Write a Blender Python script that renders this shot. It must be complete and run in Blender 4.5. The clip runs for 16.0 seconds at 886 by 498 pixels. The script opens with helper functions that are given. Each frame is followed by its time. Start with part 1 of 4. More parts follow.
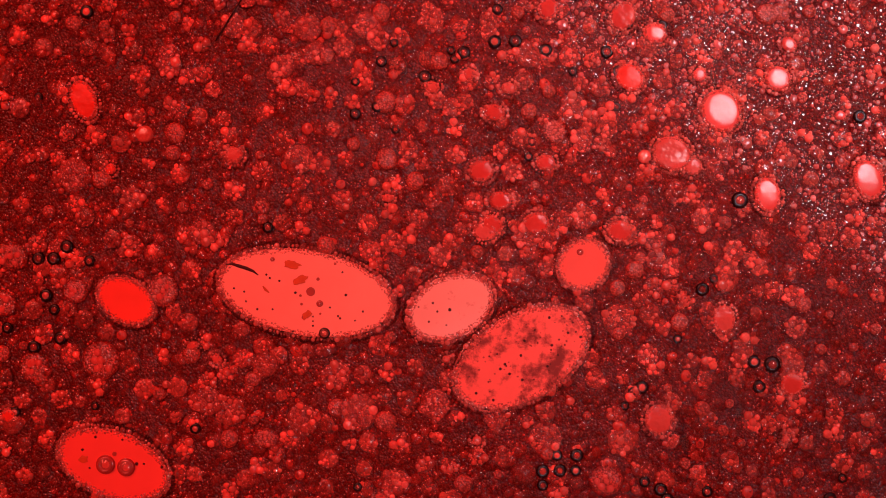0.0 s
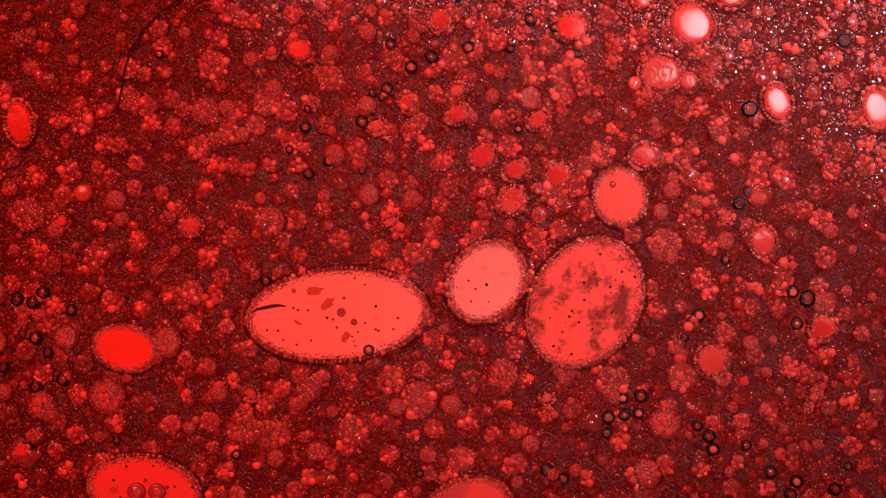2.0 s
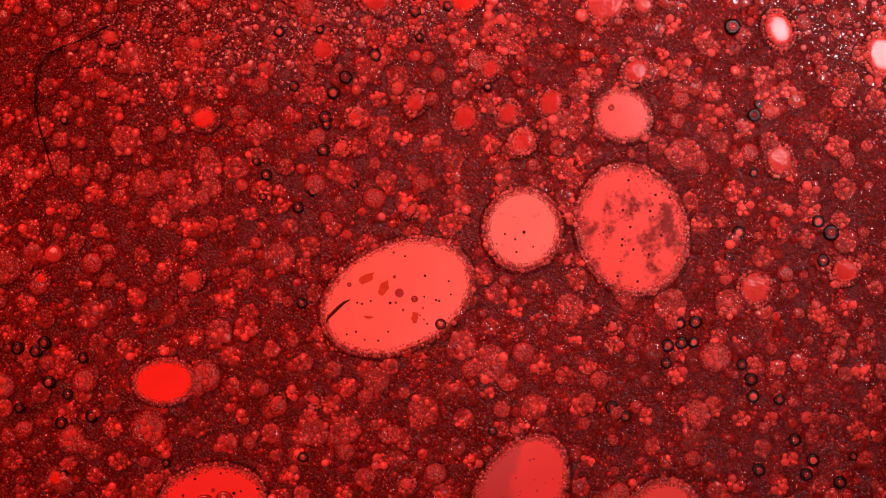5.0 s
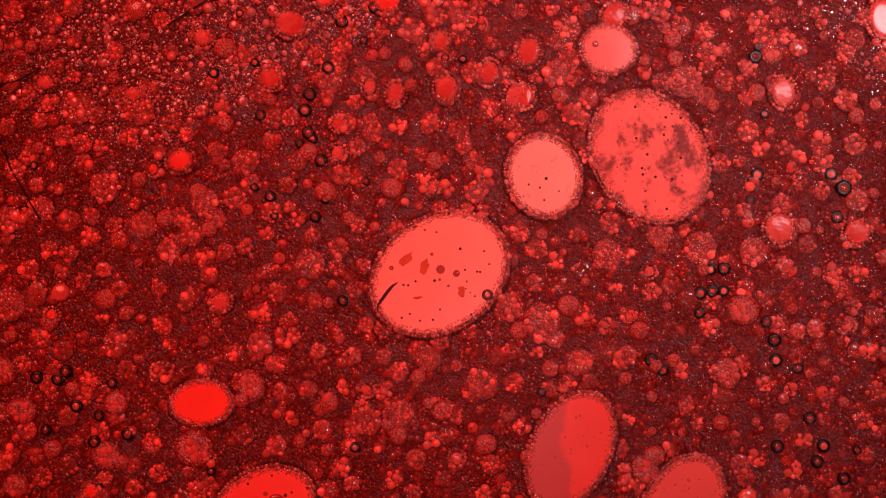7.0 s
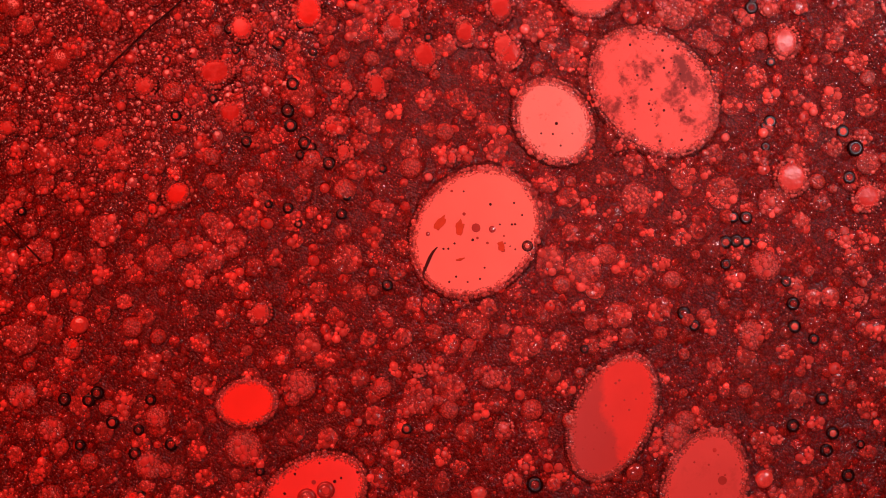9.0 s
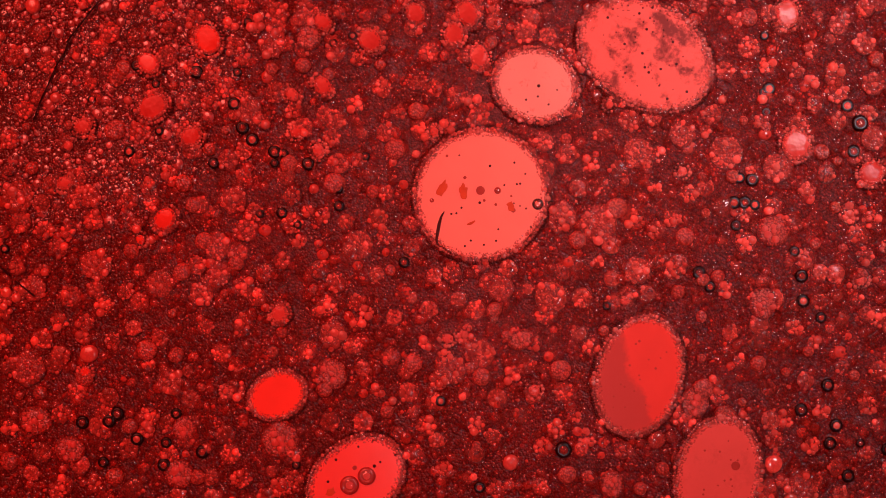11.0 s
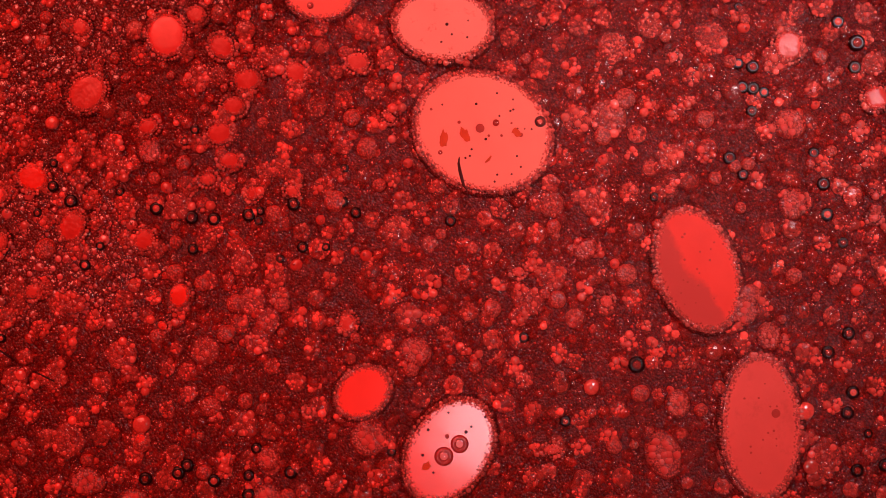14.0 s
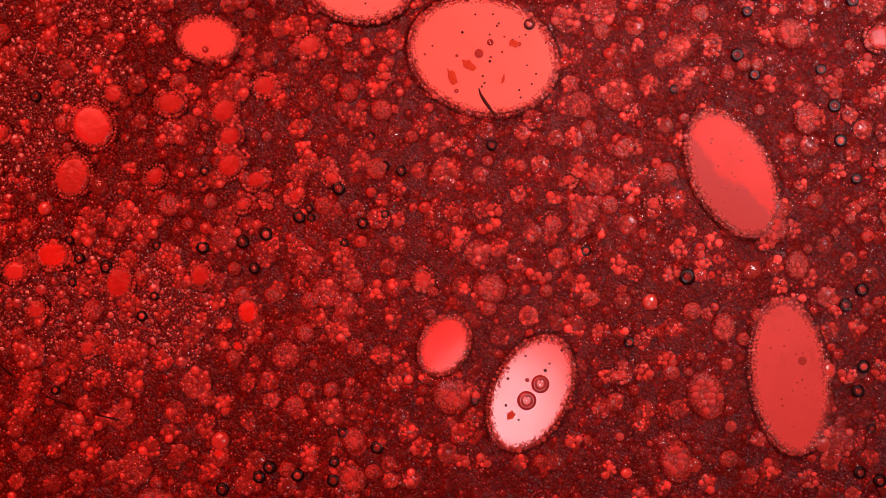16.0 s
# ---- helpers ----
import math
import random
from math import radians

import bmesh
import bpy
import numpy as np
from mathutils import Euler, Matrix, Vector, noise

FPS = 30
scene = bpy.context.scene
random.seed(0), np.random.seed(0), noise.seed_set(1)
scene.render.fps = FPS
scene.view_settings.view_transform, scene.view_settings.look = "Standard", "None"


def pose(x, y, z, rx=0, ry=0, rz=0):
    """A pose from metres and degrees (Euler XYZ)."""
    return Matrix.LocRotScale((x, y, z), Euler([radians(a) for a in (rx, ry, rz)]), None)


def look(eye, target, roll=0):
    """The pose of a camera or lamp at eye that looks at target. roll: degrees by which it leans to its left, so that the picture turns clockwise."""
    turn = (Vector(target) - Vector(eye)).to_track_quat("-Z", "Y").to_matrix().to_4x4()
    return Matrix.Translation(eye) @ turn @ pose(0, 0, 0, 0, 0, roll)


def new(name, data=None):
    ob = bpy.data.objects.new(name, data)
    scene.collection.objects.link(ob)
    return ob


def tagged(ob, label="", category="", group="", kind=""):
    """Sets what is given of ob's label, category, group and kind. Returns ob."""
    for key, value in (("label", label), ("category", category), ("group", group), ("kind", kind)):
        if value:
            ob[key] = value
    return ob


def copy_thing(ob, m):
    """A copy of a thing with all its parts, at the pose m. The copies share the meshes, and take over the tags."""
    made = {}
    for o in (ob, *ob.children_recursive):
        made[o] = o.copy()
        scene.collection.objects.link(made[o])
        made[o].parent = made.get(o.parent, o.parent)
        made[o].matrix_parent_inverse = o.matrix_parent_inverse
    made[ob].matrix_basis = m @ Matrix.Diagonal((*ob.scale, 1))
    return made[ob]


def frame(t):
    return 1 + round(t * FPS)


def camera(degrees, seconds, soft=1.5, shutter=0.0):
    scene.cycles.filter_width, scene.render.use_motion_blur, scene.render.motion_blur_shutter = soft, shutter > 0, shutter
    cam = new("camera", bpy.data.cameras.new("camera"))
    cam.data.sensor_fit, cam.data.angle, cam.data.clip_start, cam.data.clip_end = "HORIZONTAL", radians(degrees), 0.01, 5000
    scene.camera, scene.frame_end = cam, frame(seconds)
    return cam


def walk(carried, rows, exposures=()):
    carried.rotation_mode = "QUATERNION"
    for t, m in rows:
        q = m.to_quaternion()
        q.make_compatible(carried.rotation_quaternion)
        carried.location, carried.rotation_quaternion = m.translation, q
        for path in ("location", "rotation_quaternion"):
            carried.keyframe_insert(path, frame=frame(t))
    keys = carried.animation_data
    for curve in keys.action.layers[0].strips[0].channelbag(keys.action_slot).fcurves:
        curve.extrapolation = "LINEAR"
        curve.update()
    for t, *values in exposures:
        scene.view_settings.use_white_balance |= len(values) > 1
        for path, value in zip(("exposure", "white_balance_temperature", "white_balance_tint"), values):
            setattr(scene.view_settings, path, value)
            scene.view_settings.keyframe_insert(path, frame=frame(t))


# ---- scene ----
cam = camera(40.0, 16.0, soft=0.8)
HIGH = 0.025 / math.tan(radians(20.0))
walk(cam, [(0.0, pose(0, 0, HIGH)), (16.0, pose(0, 0, HIGH))])

# ---- light: a large warm red panel added out of view over the dish, and two small white softboxes that mirror in the oil ----
# even red ambient, added to soften the shadows between bubbles
world = bpy.data.worlds.new("red_fill")
scene.world = world
world.use_nodes = True
world.node_tree.nodes["Background"].inputs["Color"].default_value = (1.0, 0.12, 0.08, 1)
world.node_tree.nodes["Background"].inputs["Strength"].default_value = 0.13


def softbox(name, eye, target, size, watts, colour, spread=180.0):
    data = bpy.data.lights.new(name, "AREA")
    data.shape, data.size, data.energy, data.color = "DISK", size, watts, colour
    data.spread = radians(spread)
    ob = new(name, data)
    ob.matrix_world = look(eye, target)
    return ob


# the panel is an added helper, tinted red so reflections don't turn grey
softbox("added_red_panel", (-0.045, 0.050, 0.09), (-0.020, 0.005, 0), 0.10, 0.0262, (1.0, 0.15, 0.11), 50.0)
softbox("softbox", (0.046, 0.027, 0.08), (0.0225, 0.014, 0), 0.042, 0.0039, (0.95, 0.93, 1.0), 35.0)
softbox("small_softbox", (0.0073, -0.0202, 0.08), (0.0034, -0.0094, 0), 0.0150, 0.0016, (0.95, 0.93, 1.0), 80.0)

# ---- the flow of the liquid ----
U = 0.05 / 1568          # one step of the plan: the view is 1568 steps wide
# times at which the strength of each swirl of the liquid is known, in seconds
SWIRL_TIMES = [0.0, 0.5, 1.0, 1.6, 2.4, 3.2, 4.1, 5.25, 6.4, 7.3, 8.2, 9.1, 10.3, 11.4, 12.0, 12.6, 13.2, 14.0, 15.0, 16.0]
# each swirl: its strength at those times, then its stream function in powers of x and y
SWIRLS = []
SWIRLS.append(([8.133, 7.811, 7.175, 6.269, 5.248, 4.931, 5.428, 4.484, 4.700, 4.591, 4.394, 4.077, 3.400, 4.494, 5.990, 6.544, 6.127, 5.240, 4.696, 5.122],
               [3.904, 5.152, 11.084, 4.331, 10.811, -2.014, -8.198, -7.443, -9.626, -4.845, -2.165, -4.193, 2.604, 1.472, 0.344, 2.783, 2.709, 5.097, -0.274, -0.421, 0.695, -0.501, -1.732, -1.382, -0.849, 0.188, 0.310]))
SWIRLS.append(([7.296, 6.755, 4.874, 2.732, 2.030, 0.640, 0.530, -0.383, -1.552, -1.929, -2.259, -1.468, -1.186, -1.128, -1.462, -3.347, -5.697, -6.407, -4.684, -3.296],
               [-5.358, -3.317, 0.560, 6.509, 1.236, 4.249, 0.193, 1.506, 1.873, -1.992, -5.925, -3.095, -7.624, -3.778, -0.920, 1.710, 1.443, 2.704, 5.042, 0.574, 0.785, 1.124, -0.093, 0.453, 0.228, -0.869, -0.339]))
SWIRLS.append(([-0.825, 0.117, 1.067, 2.082, 1.656, 1.901, -1.257, 0.722, 1.411, 2.037, 1.158, 0.103, -1.240, -4.284, -6.641, -2.019, -0.737, 0.738, 3.484, 1.924],
               [3.205, 5.046, 1.458, -3.239, -2.136, -0.654, -2.606, 2.882, 2.080, -1.853, 0.462, 0.023, -2.745, -2.766, -0.022, 0.669, -1.257, 1.008, 3.145, -0.399, 0.912, 0.495, -0.425, -0.579, -0.011, -0.865, -0.285]))
SWIRLS.append(([-3.461, -1.420, -0.175, 1.051, 1.740, 2.174, 2.257, 0.905, 2.181, 2.449, 2.700, 2.102, 1.651, 1.732, 0.401, -2.061, -2.069, -1.583, -2.167, -2.994],
               [0.524, -1.747, -2.950, -0.441, -1.273, -1.884, -0.266, -2.149, 0.869, -0.006, 2.008, -0.295, 0.263, -1.527, 1.041, 0.922, 3.099, 5.431, 0.441, 0.274, 0.649, -0.798, -1.153, -2.752, -0.992, 0.466, 0.062]))
SWIRLS.append(([-0.632, 0.273, 0.934, 0.493, -0.478, -0.443, 0.923, 0.835, -1.427, -2.698, -1.494, 1.247, 2.959, 2.393, -0.983, -3.429, -0.914, 1.960, 1.368, 1.200],
               [3.501, -1.503, -0.256, -0.004, 1.727, -2.773, 2.161, -0.655, 1.344, -0.175, -0.860, -2.704, -0.517, -1.814, 0.840, -0.823, 0.179, -1.027, -0.069, 0.436, 0.223, 0.211, 0.845, 2.045, 0.276, -0.433, -0.364]))
POWERS = [(i, n - i) for n in range(1, 7) for i in range(n, -1, -1)]


def speed(x, y, t):
    """Speed of the liquid at points of the plan (steps a second, y down), dying away outside the view."""
    u, w = np.clip((x - 784) / 784, -1.06, 1.06), np.clip((y - 441) / 784, -0.64, 0.64)
    c = sum(np.interp(t, SWIRL_TIMES, s) * np.array(f) for s, f in SWIRLS)
    vx = sum(k * j * u ** i * w ** (j - 1) for k, (i, j) in zip(c, POWERS) if j)
    vy = -sum(k * i * u ** (i - 1) * w ** j for k, (i, j) in zip(c, POWERS) if i)
    out = np.maximum.reduce([-x, x - 1568, -y, y - 882, 0 * x])
    fade = np.clip(1 - (out - 70) / 160, 0, 1)
    return vx * fade, vy * fade


def turning(x, y, t):
    """Half the curl: how fast a floating thing turns, in radians a second, counter-clockwise from above."""
    h = 12.0
    right, left = speed(x + h, y, t), speed(x - h, y, t)
    down, up = speed(x, y + h, t), speed(x, y - h, t)
    return -0.5 * ((right[1] - left[1]) - (down[0] - up[0])) / (2 * h)


STEP = 0.125
TIMES = [k * STEP for k in range(129)]


def drift(points, t0):
    """The way of points that lie at these places at t0: array of times x points x (x, y, turn)."""
    start = round(t0 / STEP)
    x0, y0 = np.array([p[0] for p in points], float), np.array([p[1] for p in points], float)
    way = np.zeros((129, len(points), 3))
    way[start, :, 0], way[start, :, 1] = x0, y0
    for sign in (1, -1):
        x, y, a, k = x0.copy(), y0.copy(), 0 * x0, start
        while 0 <= k + sign <= 128:
            t, h = TIMES[k], sign * STEP
            vx, vy = speed(x, y, t)
            mx, my = x + vx * h / 2, y + vy * h / 2
            vx, vy = speed(mx, my, t + h / 2)
            a = a + turning(mx, my, t + h / 2) * h
            x, y, k = x + vx * h, y + vy * h, k + sign
            way[k, :, 0], way[k, :, 1], way[k, :, 2] = x, y, a
    return way


def place(x, y, z=0.0, turn=0.0):
    """A pose on the liquid from the plan's steps; z in steps too, turn in radians."""
    return pose((x - 784) * U, (441 - y) * U, z * U, 0, 0, math.degrees(turn))


MOVES = []               # (object, rows) for motions()


def floats(ob, way, z=0.0, turn=0.0, every=8):
    rows = [(TIMES[k], place(way[k, 0], way[k, 1], z, way[k, 2] + turn)) for k in range(0, 129, every)]
    ob.matrix_basis = rows[0][1]
    MOVES.append((ob, rows))


# ---- materials ----
def material(name, colour, rough=0.2, spread=0.25, grain=300.0, bump=0.0, island=0.0, coat=0.0, pale=None, noise_scale=60.0, gloss=0.5, ior=1.4, froth=0.0, cell=3.6, deep=0.0, relief=2.0, sparkle=False, body=1.0):
    """Wet, dyed liquid: mottled colour, a little relief and a glossy skin. island: how far single bubbles differ."""
    m = bpy.data.materials.new(name)
    m.use_nodes = True
    nt = m.node_tree
    bsdf = nt.nodes["Principled BSDF"]
    bsdf.inputs["Roughness"].default_value = rough
    bsdf.inputs["IOR"].default_value = ior
    bsdf.inputs["Specular IOR Level"].default_value = gloss
    bsdf.inputs["Coat Weight"].default_value = coat
    bsdf.inputs["Coat Roughness"].default_value = 0.05
    bsdf.inputs["Coat IOR"].default_value = 1.7
    bsdf.inputs["Alpha"].default_value = body
    if deep:
        # light that wanders in the translucent skin, the red farthest
        bsdf.subsurface_method = "BURLEY"
        bsdf.inputs["Subsurface Weight"].default_value = 1.0
        bsdf.inputs["Subsurface Radius"].default_value = (1.0, 0.35, 0.3)
        bsdf.inputs["Subsurface Scale"].default_value = deep * U
    coord = nt.nodes.new("ShaderNodeTexCoord")
    tex = nt.nodes.new("ShaderNodeTexNoise")
    tex.inputs["Scale"].default_value = noise_scale / (1568 * U)
    tex.inputs["Detail"].default_value = 4
    nt.links.new(coord.outputs["Object"], tex.inputs["Vector"])
    mix = nt.nodes.new("ShaderNodeMix")
    mix.data_type = "RGBA"
    dark = [c * (1 - spread) for c in colour]
    light = pale or [min(1, c * (1 + spread)) for c in colour]
    mix.inputs["A"].default_value = (*dark, 1)
    mix.inputs["B"].default_value = (*light, 1)
    nt.links.new(tex.outputs["Fac"], mix.inputs["Factor"])
    out = mix.outputs["Result"]
    if island:
        geo = nt.nodes.new("ShaderNodeNewGeometry")
        info = nt.nodes.new("ShaderNodeObjectInfo")
        add = nt.nodes.new("ShaderNodeMath")
        add.operation = "ADD"
        nt.links.new(geo.outputs["Random Per Island"], add.inputs[0])
        nt.links.new(info.outputs["Random"], add.inputs[1])
        wrap = nt.nodes.new("ShaderNodeMath")
        wrap.operation = "FRACT"
        nt.links.new(add.outputs[0], wrap.inputs[0])
        few = nt.nodes.new("ShaderNodeMath")
        few.operation = "POWER"
        few.inputs[1].default_value = 2.6
        nt.links.new(wrap.outputs[0], few.inputs[0])
        ramp = nt.nodes.new("ShaderNodeMapRange")
        ramp.inputs["To Min"].default_value = 1 - 0.5 * island
        ramp.inputs["To Max"].default_value = 1 + island
        nt.links.new(few.outputs[0], ramp.inputs["Value"])
        if coat:
            # only some bubbles have a clean, mirror-like skin
            wet = nt.nodes.new("ShaderNodeMapRange")
            wet.inputs["To Min"].default_value, wet.inputs["To Max"].default_value = 0.3 * coat, min(1.0, coat)
            nt.links.new(few.outputs[0], wet.inputs["Value"])
            nt.links.new(wet.outputs["Result"], bsdf.inputs["Coat Weight"])
        if body < 1:
            # some bubbles are clear, some cloudy
            cloudy = nt.nodes.new("ShaderNodeMapRange")
            cloudy.inputs["To Min"].default_value, cloudy.inputs["To Max"].default_value = body - 0.2, body + 0.2
            nt.links.new(wrap.outputs[0], cloudy.inputs["Value"])
            nt.links.new(cloudy.outputs["Result"], bsdf.inputs["Alpha"])
        tone = nt.nodes.new("ShaderNodeMapRange")
        tone.inputs["To Min"].default_value, tone.inputs["To Max"].default_value = 0.7, 1.3
        nt.links.new(info.outputs["Random"], tone.inputs["Value"])
        both = nt.nodes.new("ShaderNodeMath")
        both.operation = "MULTIPLY"
        nt.links.new(ramp.outputs["Result"], both.inputs[0])
        nt.links.new(tone.outputs["Result"], both.inputs[1])
        mult = nt.nodes.new("ShaderNodeMix")
        mult.data_type, mult.blend_type = "RGBA", "MULTIPLY"
        mult.inputs["Factor"].default_value = 1
        nt.links.new(out, mult.inputs["A"])
        nt.links.new(both.outputs[0], mult.inputs["B"])
        out = mult.outputs["Result"]
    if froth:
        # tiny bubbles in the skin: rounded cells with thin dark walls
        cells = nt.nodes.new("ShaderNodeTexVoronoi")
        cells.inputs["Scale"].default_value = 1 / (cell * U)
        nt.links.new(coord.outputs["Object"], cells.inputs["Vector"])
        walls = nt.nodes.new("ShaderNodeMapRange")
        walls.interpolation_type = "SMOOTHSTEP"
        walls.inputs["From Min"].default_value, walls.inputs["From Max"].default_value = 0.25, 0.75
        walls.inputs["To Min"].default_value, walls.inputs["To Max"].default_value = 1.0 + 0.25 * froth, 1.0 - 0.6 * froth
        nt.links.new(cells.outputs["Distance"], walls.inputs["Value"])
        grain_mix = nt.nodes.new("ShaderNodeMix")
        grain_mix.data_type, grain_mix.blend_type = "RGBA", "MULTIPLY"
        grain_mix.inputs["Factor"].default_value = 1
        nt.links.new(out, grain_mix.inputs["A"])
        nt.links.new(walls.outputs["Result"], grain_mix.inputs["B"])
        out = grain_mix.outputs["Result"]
        rise = nt.nodes.new("ShaderNodeBump")
        rise.invert = True
        rise.inputs["Strength"].default_value, rise.inputs["Distance"].default_value = 0.8 * froth, 2.2 * U
        nt.links.new(cells.outputs["Distance"], rise.inputs["Height"])
        nt.links.new(rise.outputs["Normal"], bsdf.inputs["Normal"])
        if sparkle:
            nt.links.new(rise.outputs["Normal"], bsdf.inputs["Coat Normal"])
    nt.links.new(out, bsdf.inputs["Base Color"])
    if bump:
        fine = nt.nodes.new("ShaderNodeTexNoise")
        fine.inputs["Scale"].default_value = grain / (1568 * U)
        nt.links.new(coord.outputs["Object"], fine.inputs["Vector"])
        node = nt.nodes.new("ShaderNodeBump")
        node.inputs["Strength"].default_value = bump
        node.inputs["Distance"].default_value = relief * U
        nt.links.new(fine.outputs["Fac"], node.inputs["Height"])
        nt.links.new(node.outputs["Normal"], bsdf.inputs["Normal"])
    return m


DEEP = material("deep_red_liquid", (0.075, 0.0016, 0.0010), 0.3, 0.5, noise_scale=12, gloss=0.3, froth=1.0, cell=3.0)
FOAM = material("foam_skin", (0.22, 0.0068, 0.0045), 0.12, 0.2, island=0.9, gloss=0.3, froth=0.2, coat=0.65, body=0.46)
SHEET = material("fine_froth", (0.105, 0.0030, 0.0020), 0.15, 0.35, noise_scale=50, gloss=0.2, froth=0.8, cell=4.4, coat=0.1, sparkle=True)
# pinker than the other foam: some of the softbox's sheen is in this colour
GLASSY = material("glassy_sheen_skin", (0.29, 0.030, 0.027), 0.08, 0.2, island=0.9, ior=1.5, coat=2.4, body=0.7)
MILD = material("cloudy_bubble_skin", (0.32, 0.018, 0.012), 0.12, 0.25, noise_scale=110, island=0.8, gloss=0.3, froth=0.2, coat=0.7, body=0.5)
# glossy, and tinted paler than the foam to stand in for glints
SPARK = material("pale_glinting_skin", (0.42, 0.06, 0.05), 0.06, 0.2, island=0.6, ior=1.6, coat=1.0)
PEARL = material("pearl_skin", (0.60, 0.058, 0.042), 0.10, 0.25, noise_scale=110, island=0.8, ior=1.5, gloss=0.4, froth=0.2, cell=4.6, coat=1.0, body=0.6)
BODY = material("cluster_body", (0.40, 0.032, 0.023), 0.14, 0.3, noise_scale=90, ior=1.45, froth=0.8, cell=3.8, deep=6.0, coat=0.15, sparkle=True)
RIM = material("rim_bubble_skin", (0.58, 0.085, 0.066), 0.14, 0.2, island=0.4, ior=1.5, coat=1.0, body=0.6)
# dark outlines of drops and clumps: the shade there is put into this colour
EDGE = material("edge_shade_skin", (0.08, 0.0022, 0.0015), 0.3, 0.3, island=0.8, gloss=0.2)
FILM = material("clear_red_oil", (0.55, 0.050, 0.038), 0.12, 0.3, grain=70, bump=0.6, relief=6.0, noise_scale=60, gloss=0.25)
GLOW = material("bright_red_oil", (0.72, 0.030, 0.018), 0.18, 0.3, grain=60, bump=0.6, relief=5.0, noise_scale=60, gloss=0.2)
SHEEN = material("glossy_red_oil", (0.70, 0.05, 0.04), 0.18, 0.2, grain=60, bump=0.35, relief=3.0, noise_scale=60, ior=1.4)
DULL = material("dull_red_oil", (0.52, 0.030, 0.022), 0.14, 0.4, grain=60, bump=0.6, relief=6.0, noise_scale=60, gloss=0.2)
# near-black colour stands in for light bent away at a bubble's edge
BLACK = material("dark_refraction_ring", (0.012, 0.0006, 0.0005), 0.25, 0.3, gloss=0.25, coat=0.12)
SPECK = material("dark_speck", (0.05, 0.002, 0.0015), 0.5, 0.3, gloss=0.2)
CRUMB = material("rust_red_crumb", (0.55, 0.05, 0.01), 0.5, 0.3, gloss=0.2)
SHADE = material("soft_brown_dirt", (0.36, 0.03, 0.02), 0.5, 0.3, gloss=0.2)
HAIR = material("dark_fibre", (0.03, 0.002, 0.002), 0.4, 0.3, gloss=0.2)


def film_material(name, thing, colour, stain_or_veil=None, amount=0.0, scale=4.0, low=0.5, high=0.7, rough=0.16, slant=None, ior=1.4, gloss=0.5):
    """Clear dyed oil with clouds of dirt or, with slant, a painted reflection, that keep their place in the drop."""
    m = bpy.data.materials.new(name)
    m.use_nodes = True
    nt = m.node_tree
    bsdf = nt.nodes["Principled BSDF"]
    bsdf.inputs["Roughness"].default_value, bsdf.inputs["IOR"].default_value = rough, ior
    bsdf.inputs["Specular IOR Level"].default_value = gloss
    coord = nt.nodes.new("ShaderNodeTexCoord")
    coord.object = thing
    def noise_node(size, detail):
        tex = nt.nodes.new("ShaderNodeTexNoise")
        tex.inputs["Scale"].default_value, tex.inputs["Detail"].default_value = size / (100 * U), detail
        nt.links.new(coord.outputs["Object"], tex.inputs["Vector"])
        return tex
    base = nt.nodes.new("ShaderNodeMix")
    base.data_type = "RGBA"
    base.inputs["A"].default_value = (*[c * 0.9 for c in colour], 1)
    base.inputs["B"].default_value = (*[min(1, c * 1.1) for c in colour], 1)
    nt.links.new(noise_node(1.6, 2).outputs["Fac"], base.inputs["Factor"])
    out = base.outputs["Result"]
    if stain_or_veil:
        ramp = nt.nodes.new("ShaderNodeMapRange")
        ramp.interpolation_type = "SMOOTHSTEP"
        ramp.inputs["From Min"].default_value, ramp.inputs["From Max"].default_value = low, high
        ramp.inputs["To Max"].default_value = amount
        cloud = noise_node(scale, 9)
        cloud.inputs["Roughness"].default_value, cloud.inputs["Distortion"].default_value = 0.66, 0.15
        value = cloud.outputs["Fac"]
        # a slanted border sets off the half dulled by a painted reflection
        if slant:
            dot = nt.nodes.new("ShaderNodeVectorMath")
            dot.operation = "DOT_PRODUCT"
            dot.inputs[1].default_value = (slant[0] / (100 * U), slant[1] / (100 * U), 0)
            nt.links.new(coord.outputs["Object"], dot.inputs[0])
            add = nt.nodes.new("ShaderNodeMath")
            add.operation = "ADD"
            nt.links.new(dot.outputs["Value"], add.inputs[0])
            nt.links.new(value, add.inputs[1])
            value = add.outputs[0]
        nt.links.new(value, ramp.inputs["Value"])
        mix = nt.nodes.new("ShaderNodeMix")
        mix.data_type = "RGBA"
        mix.inputs["B"].default_value = (*stain_or_veil, 1)
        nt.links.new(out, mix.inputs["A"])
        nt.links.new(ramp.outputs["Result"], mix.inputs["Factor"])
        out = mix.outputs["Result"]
    nt.links.new(out, bsdf.inputs["Base Color"])
    wave = nt.nodes.new("ShaderNodeBump")
    wave.inputs["Strength"].default_value, wave.inputs["Distance"].default_value = 0.25, 2 * U
    nt.links.new(noise_node(1.2, 1).outputs["Fac"], wave.inputs["Height"])
    nt.links.new(wave.outputs["Normal"], bsdf.inputs["Normal"])
    return m


